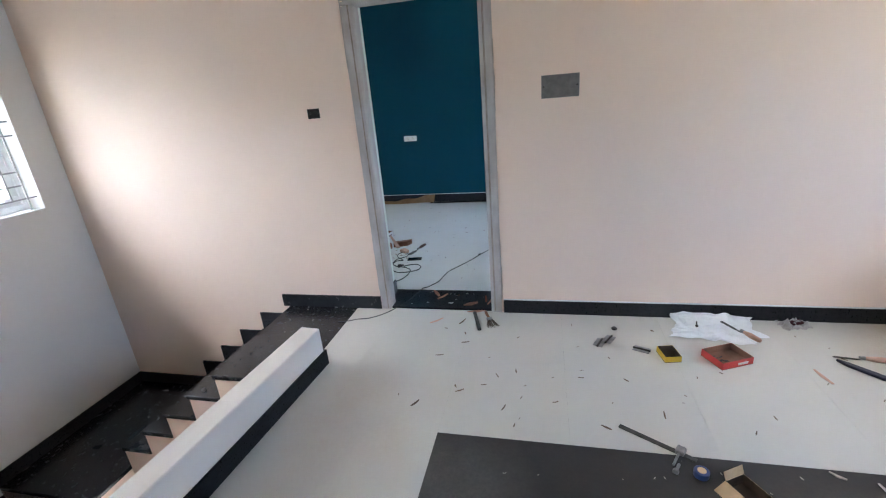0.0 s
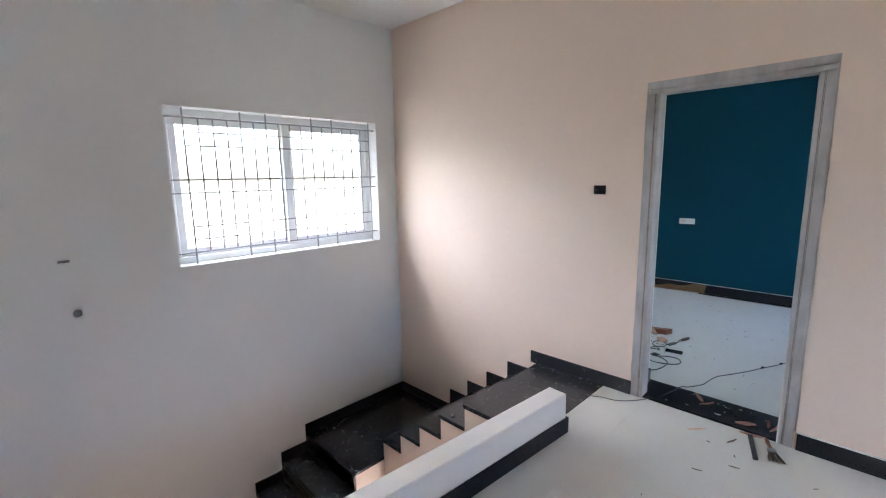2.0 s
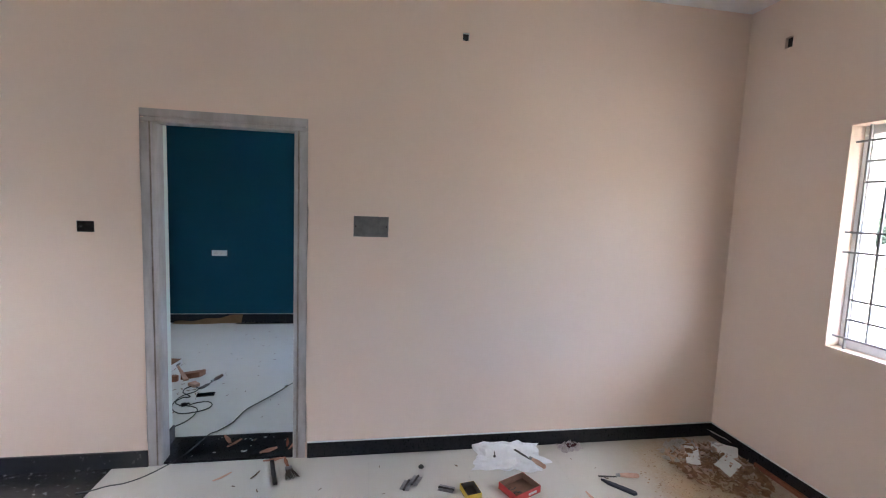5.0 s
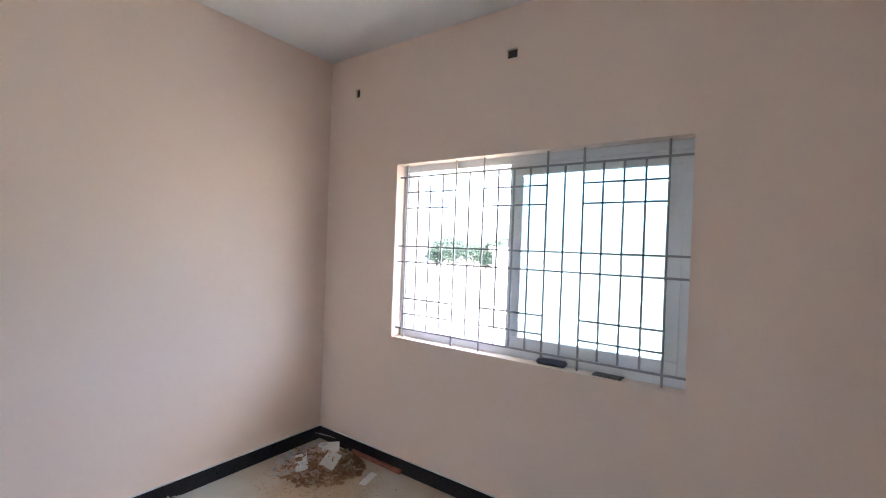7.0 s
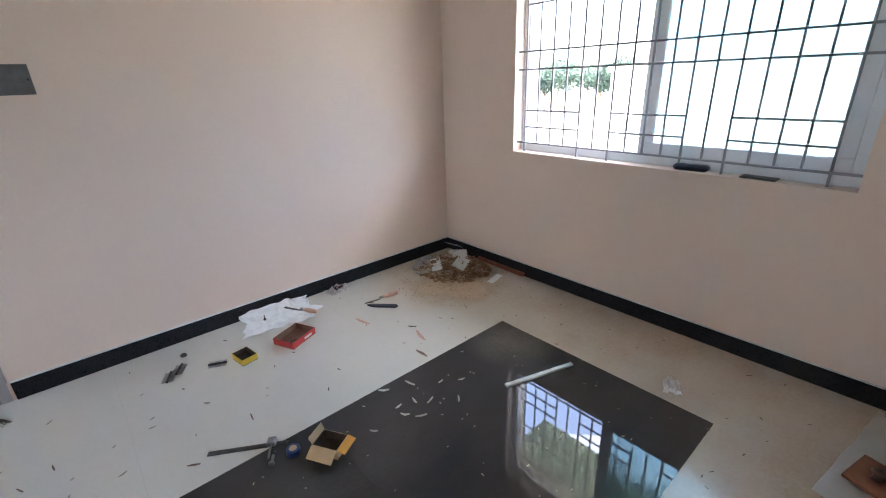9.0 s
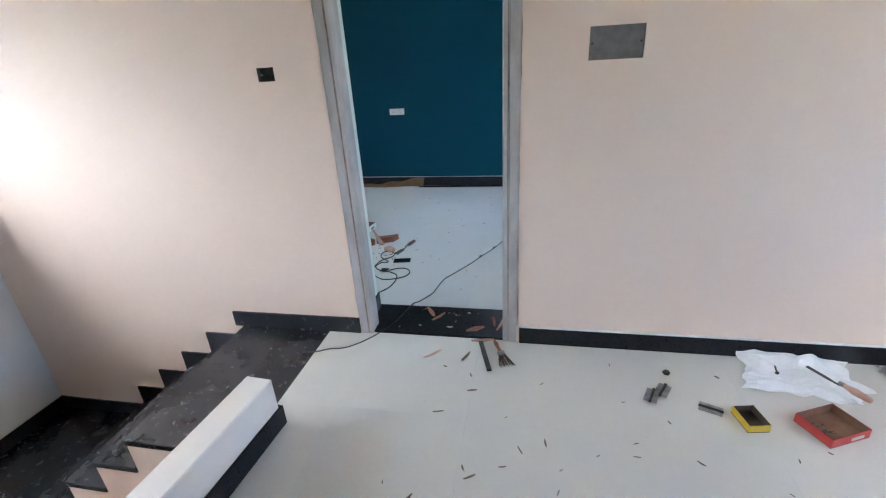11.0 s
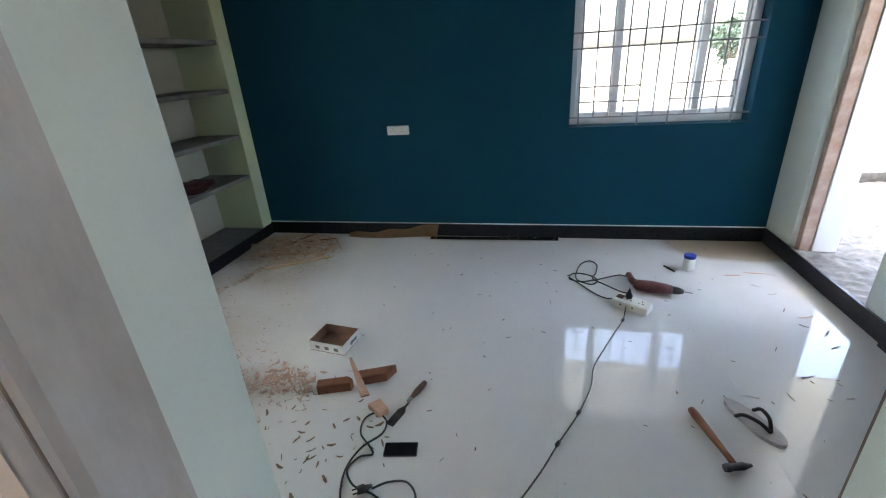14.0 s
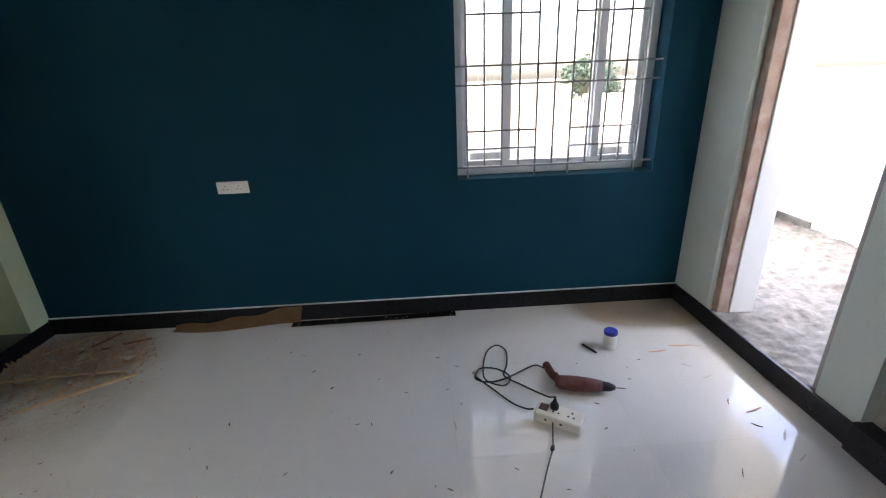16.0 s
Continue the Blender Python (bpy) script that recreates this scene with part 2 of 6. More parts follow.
WOOD_MID = surface("planed_brown_wood", (0.19, 0.075, 0.04), (0.30, 0.135, 0.075), 16, 0.6, 0.1, 0.2, 50, spec=0.3)
WOOD_PALE = surface("pale_fresh_wood", (0.44, 0.25, 0.18), (0.58, 0.38, 0.29), 20, 0.7, 0.1, 0.2, 60, spec=0.25, vary=0.25)
PINK_WOOD = surface("pinkish_offcut_wood", (0.34, 0.16, 0.11), (0.50, 0.28, 0.21), 20, 0.7, 0.1, 0.2, 60, spec=0.25, vary=0.2)
LEAF_EDGE = surface("dusty_brown_lipping", (0.10, 0.07, 0.055), (0.20, 0.15, 0.125), 10, 0.7, 0.1, 0.2, 50, spec=0.3)
WOOD_RED = surface("red_oxide_timber", (0.20, 0.055, 0.030), (0.36, 0.13, 0.08), 18, 0.65, 0.15, 0.3, 45, spec=0.3)
WOOD_DARK = surface("dark_handle_wood", (0.06, 0.024, 0.016), (0.12, 0.05, 0.03), 25, 0.5, 0.1, 0.15, 70)
PALE_CHIP = surface("pale_grey_chip", (0.42, 0.38, 0.33), (0.60, 0.55, 0.49), 20, 0.8, 0.1, 0.1, 80, spec=0.2, vary=0.2)
SHAVING = surface("wood_shaving", (0.34, 0.22, 0.14), (0.58, 0.43, 0.31), 22, 0.8, 0.1, 0.1, 80, spec=0.2)
SHAVING_DARK = surface("brown_wood_shaving", (0.16, 0.075, 0.04), (0.40, 0.24, 0.14), 22, 0.8, 0.1, 0.1, 80, spec=0.2)
SHAVING_PINK = surface("pink_wood_shaving", (0.40, 0.26, 0.19), (0.64, 0.48, 0.39), 22, 0.8, 0.1, 0.1, 80, spec=0.2)
SPLINTER = surface("dark_splinter", (0.09, 0.06, 0.042), (0.24, 0.17, 0.12), 30, 0.8, 0.1, 0.1, 80, spec=0.2, vary=0.4)
CARD = surface("brown_cardboard", (0.26, 0.15, 0.075), (0.36, 0.22, 0.12), 14, 0.85, 0.08, 0.1, 90, spec=0.2)
CARD_RED = surface("reddish_brown_cardboard", (0.20, 0.105, 0.068), (0.29, 0.165, 0.115), 14, 0.85, 0.08, 0.1, 90, spec=0.2)
CARD_WHITE = surface("white_printed_card", (0.66, 0.66, 0.64), (0.76, 0.76, 0.74), 14, 0.6, 0.1, 0.05, 90)
CARD_TAN = surface("tan_cardboard", (0.55, 0.38, 0.22), (0.66, 0.48, 0.30), 14, 0.8, 0.1, 0.1, 90, spec=0.2)
RED_CARD = surface("red_printed_card", (0.46, 0.035, 0.035), (0.60, 0.07, 0.06), 10, 0.5, 0.1, 0.05, 90)
YELLOW_CARD = surface("yellow_printed_card", (0.62, 0.40, 0.025), (0.74, 0.52, 0.06), 10, 0.5, 0.1, 0.05, 90)
CLOTH = surface("white_polythene_sheet", (0.74, 0.75, 0.77), (0.84, 0.85, 0.86), 12, 0.45, 0.1, 0.2, 40)
PLASTIC_FILM = surface("milky_plastic_film", (0.34, 0.32, 0.30), (0.52, 0.48, 0.46), 14, 0.3, 0.1, 0.2, 40)
SACK = surface("woven_white_sack", (0.78, 0.76, 0.73), (0.86, 0.85, 0.82), 9, 0.6, 0.1, 0.4, 240)
SACK_PRINT = surface("faded_brown_print", (0.38, 0.22, 0.16), (0.54, 0.40, 0.33), 20, 0.7, 0.1, 0.1, 240)
# sacking brown; inside the small boxes it stands for their inner shade
SACK_AND_BOX_SHADE = surface("sacking_and_box_shade_brown", (0.05, 0.035, 0.025), (0.10, 0.075, 0.055), 16, 0.85, 0.1, 0.4, 120)
ORANGE_CARD = surface("orange_printed_card", (0.58, 0.25, 0.03), (0.70, 0.34, 0.05), 10, 0.5, 0.1, 0.05, 90)
BLUE_PLASTIC = surface("blue_plastic", (0.012, 0.03, 0.30), (0.02, 0.05, 0.42), 10, 0.4, 0.1, 0.05, 80)
BLUE_TAPE = surface("blue_tape", (0.012, 0.03, 0.12), (0.025, 0.06, 0.20), 10, 0.4, 0.1, 0.05, 80)
DRILL_RED = surface("dusty_red_tool_body", (0.08, 0.018, 0.018), (0.22, 0.085, 0.08), 16, 0.55, 0.1, 0.1, 70)
PHONE = surface("black_phone_glass", (0.006, 0.006, 0.007), (0.01, 0.01, 0.011), 10, 0.12, 0.05, 0.0, 80)
NAVY = surface("navy_leather", (0.012, 0.016, 0.035), (0.025, 0.03, 0.055), 25, 0.5, 0.1, 0.2, 90)
SOLE = surface("pale_grey_sole", (0.42, 0.40, 0.39), (0.55, 0.52, 0.50), 18, 0.7, 0.1, 0.2, 90)
MAROON = surface("maroon_cloth", (0.05, 0.010, 0.012), (0.09, 0.02, 0.022), 20, 0.85, 0.1, 0.3, 90)
DRY_GROUND = surface("dry_earth", (0.15, 0.15, 0.12), (0.24, 0.23, 0.20), 0.15, 0.95, 0.04, 0.4, 3, spec=0.1)
LEAF = surface("foliage", (0.020, 0.036, 0.026), (0.040, 0.064, 0.046), 0.6, 0.7, 0.1, 0.2, 8, spec=0.2)
BARK = surface("bark", (0.08, 0.055, 0.04), (0.14, 0.10, 0.07), 6, 0.9, 0.05, 0.4, 20, spec=0.2)
FAR_WALL = surface("far_whitewash", (0.66, 0.65, 0.62), (0.78, 0.77, 0.75), 0.6, 0.8, 0.08, 0.1, 8, spec=0.2)
FAR_WINDOW = surface("far_window_glass", (0.10, 0.12, 0.14), (0.16, 0.18, 0.20), 2, 0.2, 0.1, 0.0, 8)


# ---- building helpers ----
def mesh_of(name, bm, mats, smooth=False):
    me = bpy.data.meshes.new(name)
    bmesh.ops.recalc_face_normals(bm, faces=bm.faces[:])
    bm.to_mesh(me)
    bm.free()
    for m in (mats if isinstance(mats, (list, tuple)) else [mats]):
        me.materials.append(m)
    if smooth:
        me.shade_smooth()
    return me


def solo(name, bm, mats, m=None, label="", category="", group="", kind="", smooth=False):
    ob = new(name, mesh_of(name, bm, mats, smooth))
    if m is not None:
        ob.matrix_world = m
    return tagged(ob, label, category, group, kind)


def thing(name, m, label, category, group="", kind=""):
    ob = new(name)
    ob.empty_display_size = 0.05
    ob.matrix_world = m
    return tagged(ob, label, category, group, kind)


def part(name, bm, material, parent, label="", smooth=False):
    ob = new(name, mesh_of(name, bm, material, smooth))
    ob.parent = parent
    return tagged(ob, label)


def shared(name, me, parent, m):
    ob = new(name, me)
    ob.parent = parent
    ob.matrix_basis = m
    return ob


def box(bm, lo, hi, bevel=0.0, mi=0, m=None):
    vs = [bm.verts.new((x, y, z)) for x in (lo[0], hi[0]) for y in (lo[1], hi[1]) for z in (lo[2], hi[2])]
    fs = [bm.faces.new([vs[i] for i in q]) for q in ((0, 1, 3, 2), (4, 6, 7, 5), (0, 4, 5, 1), (2, 3, 7, 6), (0, 2, 6, 4), (1, 5, 7, 3))]
    for f in fs:
        f.material_index = mi
    if m is not None:
        bmesh.ops.transform(bm, matrix=m, verts=vs)
    if bevel:
        es = list({e for f in fs for e in f.edges})
        bmesh.ops.bevel(bm, geom=es, offset=bevel, segments=1, affect='EDGES', profile=0.5)
    return bm


def ring_loop(bm, centre, u, v, r, seg):
    return [bm.verts.new(centre + (u * math.cos(2 * math.pi * k / seg) + v * math.sin(2 * math.pi * k / seg)) * r) for k in range(seg)]


def bridge(bm, a, b, mi=0):
    for k in range(len(a)):
        f = bm.faces.new((a[k], a[(k + 1) % len(a)], b[(k + 1) % len(a)], b[k]))
        f.material_index = mi


def cyl(bm, p0, p1, r0, r1=None, seg=12, mi=0):
    p0, p1 = Vector(p0), Vector(p1)
    r1 = r0 if r1 is None else r1
    d = (p1 - p0).normalized()
    u = d.orthogonal().normalized()
    v = d.cross(u)
    a, b = ring_loop(bm, p0, u, v, r0, seg), ring_loop(bm, p1, u, v, r1, seg)
    bridge(bm, a, b, mi)
    for loop in (a, b):
        bm.faces.new(loop).material_index = mi
    return bm


def lathe(bm, axis0, axis1, profile, seg=16, mi=0):
    """profile: (share of the way along the axis, radius) pairs."""
    p0, p1 = Vector(axis0), Vector(axis1)
    d = (p1 - p0).normalized()
    u = d.orthogonal().normalized()
    v = d.cross(u)
    loops = [ring_loop(bm, p0.lerp(p1, s), u, v, max(r, 1e-4), seg) for s, r in profile]
    for a, b in zip(loops, loops[1:]):
        bridge(bm, a, b, mi)
    bm.faces.new(loops[0]).material_index = mi
    bm.faces.new(loops[-1]).material_index = mi
    return bm


def spline(points, steps=6):
    pts = [Vector(p) for p in points]
    pts = [pts[0] * 2 - pts[1], *pts, pts[-1] * 2 - pts[-2]]
    out = []
    for a, b, c, d in zip(pts, pts[1:], pts[2:], pts[3:]):
        for k in range(steps):
            s = k / steps
            out.append(0.5 * (2 * b + (c - a) * s + (2 * a - 5 * b + 4 * c - d) * s * s + (3 * b - a - 3 * c + d) * s ** 3))
    out.append(pts[-2])
    return out


def sweep(bm, points, r, seg=7, steps=6, mi=0):
    path = spline(points, steps)
    last = None
    u = None
    for k, p in enumerate(path):
        d = (path[min(k + 1, len(path) - 1)] - path[max(k - 1, 0)]).normalized()
        u = d.orthogonal().normalized() if u is None else (u - d * u.dot(d)).normalized()
        loop = ring_loop(bm, p, u, d.cross(u), r, seg)
        if last is not None:
            bridge(bm, last, loop, mi)
        else:
            bm.faces.new(loop)
        last = loop
    bm.faces.new(last)
    return bm


def prism(bm, poly, lo, hi, axis='z', mi=0):
    """Extrudes a plane polygon between lo and hi along an axis."""
    def at(p, h):
        return {'z': (p[0], p[1], h), 'y': (p[0], h, p[1]), 'x': (h, p[0], p[1])}[axis]
    a = [bm.verts.new(at(p, lo)) for p in poly]
    b = [bm.verts.new(at(p, hi)) for p in poly]
    bridge(bm, a, b, mi)
    bm.faces.new(a).material_index = mi
    bm.faces.new(b).material_index = mi
    return bm


def wall(name, axis, lo, hi, span, zspan, holes, mats, label):
    """A wall lo..hi thick along axis; holes are (a0, a1, z0, z1). mats: low side, high side, reveals."""
    aa = sorted({*span, *(h[0] for h in holes), *(h[1] for h in holes)})
    zz = sorted({*zspan, *(h[2] for h in holes), *(h[3] for h in holes)})
    bm = bmesh.new()
    cache = {}

    def vert(a, t, z):
        key = (round(a, 4), round(t, 4), round(z, 4))
        if key not in cache:
            cache[key] = bm.verts.new((t, a, z) if axis == 'x' else (a, t, z))
        return cache[key]

    def solid(i, j):
        if not (0 <= i < len(aa) - 1 and 0 <= j < len(zz) - 1):
            return False
        a, z = (aa[i] + aa[i + 1]) / 2, (zz[j] + zz[j + 1]) / 2
        return not any(h[0] < a < h[1] and h[2] < z < h[3] for h in holes)

    def quad(pts, mi):
        bm.faces.new([vert(*p) for p in pts]).material_index = mi

    for i in range(len(aa) - 1):
        for j in range(len(zz) - 1):
            if not solid(i, j):
                continue
            a0, a1, z0, z1 = aa[i], aa[i + 1], zz[j], zz[j + 1]
            quad([(a0, lo, z0), (a1, lo, z0), (a1, lo, z1), (a0, lo, z1)], 0)
            quad([(a0, hi, z0), (a1, hi, z0), (a1, hi, z1), (a0, hi, z1)], 1)
            for di, dj, q in ((-1, 0, [(a0, lo, z0), (a0, hi, z0), (a0, hi, z1), (a0, lo, z1)]), (1, 0, [(a1, lo, z0), (a1, hi, z0), (a1, hi, z1), (a1, lo, z1)]),
                              (0, -1, [(a0, lo, z0), (a0, hi, z0), (a1, hi, z0), (a1, lo, z0)]), (0, 1, [(a0, lo, z1), (a0, hi, z1), (a1, hi, z1), (a1, lo, z1)])):
                if not solid(i + di, j + dj):
                    quad(q, 2)
    return solo(name, bm, mats, label=label, category="wall", kind="structure")


# ---- setting: walls, floors, ceilings ----
WEST, EAST, NORTH, SOUTH = -3.442, 2.906, 3.09, -0.226
R_SOUTH, R_NORTH, R_EAST = 3.37, 6.365, 1.272
CEIL, LOW = 3.0, -3.25
DOOR = (-0.89, -0.016)

wall("wall_north", 'y', NORTH, R_SOUTH, (WEST - 0.25, EAST + 0.25), (LOW, CEIL),
     [(DOOR[0], DOOR[1], 0.0, 2.09), (-1.243, -1.155, 1.40, 1.462), (0.27, 0.482, 1.414, 1.54), (0.905, 0.945, 2.635, 2.68)], [PEACH, MINT, MINT],
     "smooth peach painted plaster wall with a doorway")
wall("wall_west", 'x', WEST - 0.25, WEST, (-2.4, NORTH), (LOW, CEIL), [(1.005, 2.85, 0.908, 2.075)], [OUTSIDE, GREYWHITE, GREYWHITE],
     "pale grey-white painted plaster wall with a barred window")
wall("wall_east", 'x', EAST, EAST + 0.25, (SOUTH - 0.25, NORTH), (-0.15, CEIL),
     [(0.53, 2.36, 0.922, 2.135), (2.765, 2.815, 2.68, 2.745), (1.455, 1.525, 2.695, 2.75)], [PEACH, OUTSIDE, PEACH],
     "peach painted plaster wall with a barred sliding window")
wall("wall_south", 'y', SOUTH - 0.25, SOUTH, (-0.91, EAST), (-0.15, CEIL), [], [OUTSIDE, PEACH, PEACH], "plain peach painted plaster wall")
wall("wall_stairwell_side", 'x', -1.16, -0.91, (-2.4, SOUTH), (-0.15, CEIL), [], [PEACH, PEACH, PEACH], "plain peach painted wall beside the stairwell")
wall("wall_stairwell_south", 'y', -2.65, -2.4, (WEST - 0.25, -0.91), (LOW, CEIL), [], [OUTSIDE, PEACH, PEACH], "plain peach painted wall closing the stairwell")
wall("wall_under_floor", 'x', -1.41, -1.16, (-2.4, 2.18), (LOW, -0.15), [], [PEACH, PEACH, PEACH], "plain peach wall under the upper floor edge")
wall("wall_blue", 'y', R_NORTH, R_NORTH + 0.25, (WEST - 0.25, R_EAST + 0.26), (-0.15, CEIL), [(-0.20, 1.004, 0.893, 2.12)], [BLUE, OUTSIDE, BLUE],
     "petrol blue painted feature wall with a barred window")
wall("wall_room_west", 'x', WEST - 0.25, WEST, (R_SOUTH, R_NORTH), (-0.15, CEIL), [(3.62, 4.674, 0.893, 2.12)], [OUTSIDE, GREEN, GREEN], "pale yellow-green painted plaster wall")
wall("wall_room_east", 'x', R_EAST, R_EAST + 0.26, (R_SOUTH, R_NORTH), (-0.15, CEIL), [(5.235, 6.02, 0.055, 2.15), (4.2, 5.03, 0.13, 2.12)], [MINT, OUTSIDE, MINT],
     "pale mint primed wall with a balcony doorway")
wall("wall_bath_north", 'y', 4.95, 5.1, (R_EAST + 0.26, EAST + 0.25), (-0.15, CEIL), [], [OUTSIDE, OUTSIDE, OUTSIDE], "plain white exterior wall beside the balcony")
wall("wall_bath_east", 'x', EAST, EAST + 0.25, (R_SOUTH, 4.95), (-0.15, CEIL), [], [OUTSIDE, OUTSIDE, OUTSIDE], "plain white exterior wall")

bm = bmesh.new()
box(bm, (WEST, -2.4, CEIL), (EAST, NORTH, CEIL + 0.15))
solo("ceiling", bm, CEILING, label="plain white painted concrete ceiling", category="ceiling", kind="structure")
bm = bmesh.new()
box(bm, (WEST, R_SOUTH, CEIL), (R_EAST, R_NORTH, CEIL + 0.15))
solo("ceiling_room", bm, CEILING, label="plain white painted concrete ceiling", category="ceiling", kind="structure")
bm = bmesh.new()
box(bm, (WEST - 0.4, -2.8, CEIL + 0.152), (EAST + 0.4, R_NORTH + 0.4, CEIL + 0.25))
solo("roof", bm, CONCRETE, label="flat grey concrete roof slab over the house", category="roof", kind="structure")

bm = bmesh.new()
box(bm, (-1.16, SOUTH, -0.15), (EAST, NORTH, -0.012))
floor_hall = solo("floor", bm, CONCRETE, label="polished cream tile floor with a dark inlaid panel", category="floor", kind="structure")
bm = bmesh.new()
box(bm, (WEST, R_SOUTH, -0.15), (R_EAST, R_NORTH, -0.012))
floor_room = solo("floor_room", bm, CONCRETE, label="glossy white tile floor dusted with wood chips", category="floor", kind="structure")
bm = bmesh.new()
box(bm, (WEST, -2.4, LOW - 0.15), (-1.41, NORTH, LOW))
solo("floor_lower", bm, HALL_TILE, label="cream tile floor at the foot of the stairs", category="floor", kind="structure")
bm = bmesh.new()
box(bm, (DOOR[0] + 0.002, NORTH + 0.005, -0.02), (DOOR[1] - 0.002, R_SOUTH + 0.03, 0.012), 0.003)
solo("door_threshold", bm, BLACK, label="black polished granite doorway threshold", category="threshold", kind="structure")


def baseboard(name, pieces, label="black polished granite skirting along the wall"):
    """pieces: lists of (lo, hi) boxes."""
    bm = bmesh.new()
    for lo, hi in pieces:
        box(bm, lo, hi, 0.002)
    return solo(name, bm, STAIR_BLACK if "stair" in name else BLACK, label=label, category="skirting", kind="structure")


SK, SH = 0.014, 0.1
baseboard("baseboard_north", [((0.008, NORTH - SK, 0.0), (EAST, NORTH, SH))])
baseboard("baseboard_stair_head", [((-1.735, NORTH - SK, 0.0), (-0.909, NORTH, SH))])
baseboard("baseboard_east", [((EAST - SK, SOUTH, 0.0), (EAST, NORTH - SK, SH))])
baseboard("baseboard_south", [((-0.91, SOUTH, 0.0), (EAST - SK, SOUTH + SK, SH))])
baseboard("baseboard_blue", [((-2.886, R_NORTH - SK, 0.0), (R_EAST, R_NORTH, SH + 0.012))])
baseboard("baseboard_room_east", [((R_EAST - SK, 5.03, 0.0), (R_EAST, R_NORTH - SK, SH + 0.012))])
baseboard("baseboard_room_east_sill", [((R_EAST - 0.035, 4.15, 0.0), (R_EAST, 5.035, 0.135))], "black granite plinth below the brown door")
baseboard("baseboard_room_west", [((WEST, R_SOUTH, 0.0), (WEST + SK, 5.30, SH))])
baseboard("baseboard_niche", [((WEST + SK, 5.30 - SK, 0.0), (-2.886, 5.30, SH)), ((-2.886, 5.30 - SK, 0.0), (-2.886 + SK, R_NORTH - SK, SH))])
baseboard("baseboard_doorway", [((DOOR[0], NORTH + 0.12, 0.012), (DOOR[0] + SK, R_SOUTH, 0.11))], "black granite skirting in the door reveal")
# white grout line on the skirting
for name, lo, hi in (("trim_north", (0.008, NORTH - SK - 0.001, SH), (EAST, NORTH, SH + 0.004)), ("trim_blue", (-2.886, R_NORTH - SK - 0.001, SH + 0.012), (R_EAST, R_NORTH, SH + 0.017)),
                     ("trim_east", (EAST - SK - 0.001, SOUTH, SH), (EAST, NORTH - SK, SH + 0.003))):
    bm = bmesh.new()
    box(bm, lo, hi, 0.001)
    solo(name, bm, CARD_WHITE, label="thin white grout line on the skirting", category="trim", kind="structure")

# ---- staircase ----
RISE, RUN, NOSE = 0.17, 0.237, -1.685
stair = thing("staircase", pose(0, 0, 0), "quarter-turn staircase with black granite treads and peach sides", "staircase", kind="structure")
body = [(-1.16, -0.15), (-1.16, -0.03), (NOSE + 0.015, -0.03)]
for k in range(1, 5):
    body += [(NOSE - RUN * (k - 1) + 0.015, -RISE * k - 0.03), (NOSE - RUN * k + 0.015, -RISE * k - 0.03)]
body += [(NOSE - RUN * 4 + 0.015, -0.88), (NOSE - RUN * 4 + 0.015, -1.25), (-1.3, -0.35)]
bm = bmesh.new()
prism(bm, body, 2.18, NORTH, 'y')
part("stair_side", bm, PEACH, stair, "peach painted stepped stair side")
bm = bmesh.new()
box(bm, (NOSE, 2.175, -0.03), (-1.107, NORTH, 0.0), 0.004)
part("landing_slab", bm, STAIR_BLACK, stair, "dusty black granite top slab")
for k in range(1, 5):
    bm = bmesh.new()
    box(bm, (NOSE - RUN * k, 2.175, -RISE * k - 0.03), (NOSE - RUN * (k - 1) + 0.012, NORTH, -RISE * k), 0.004)
    part("tread", bm, STAIR_BLACK, stair)
for k in range(5):
    bm = bmesh.new()
    x1 = NOSE - RUN * k + 0.012
    box(bm, (x1, 2.185, -RISE * (k + 1)), (x1 + 0.015, NORTH, -RISE * k - 0.03))
    part("riser", bm, STAIR_BLACK, stair)
for k in range(1, 5):
    bm = bmesh.new()
    x0 = NOSE - RUN * k - 0.052
    box(bm, (x0, NORTH - SK, -RISE * k - 0.07), (x0 + RUN, NORTH, -RISE * k + SH), 0.002)
    part("skirting", bm, BLACK, stair)
LX = NOSE - RUN * 4
bm = bmesh.new()
box(bm, (WEST, 1.895, -1.05), (LX - 0.01, NORTH, -0.88))
part("landing_body", bm, PEACH, stair)
bm = bmesh.new()
box(bm, (WEST, 1.88, -0.88), (LX + 0.01, NORTH, -0.85), 0.004)
part("landing_slab", bm, STAIR_BLACK, stair)
bm = bmesh.new()
box(bm, (WEST + SK, NORTH - SK, -0.85), (LX - 0.052, NORTH, -0.75), 0.002)
box(bm, (WEST, 1.88, -0.92), (WEST + SK, NORTH, -0.75), 0.002)
part("skirting", bm, BLACK, stair)
for k in range(1, 14):
    y1, z1 = 1.88 - 0.25 * (k - 1), -0.85 - RISE * k
    bm = bmesh.new()
    box(bm, (WEST, y1 - 0.25, z1 - 0.03), (LX + 0.01, y1 + 0.012, z1), 0.004)
    part("tread", bm, STAIR_BLACK, stair)
    bm = bmesh.new()
    box(bm, (WEST, y1, z1), (LX, y1 + 0.015, z1 + RISE - 0.03))
    part("riser", bm, STAIR_BLACK, stair)
    bm = bmesh.new()
    box(bm, (WEST, y1 - 0.25, z1 - 0.07), (WEST + SK, y1, z1 + SH), 0.002)
    part("skirting", bm, BLACK, stair)
low = [(1.88, -0.88)]
for k in range(1, 14):
    low += [(1.88 - 0.25 * (k - 1), -0.88 - RISE * k), (1.88 - 0.25 * k, -0.88 - RISE * k)]
low += [(1.88 - 0.25 * 13, LOW), (1.4, LOW), (1.895, -1.05)]
bm = bmesh.new()
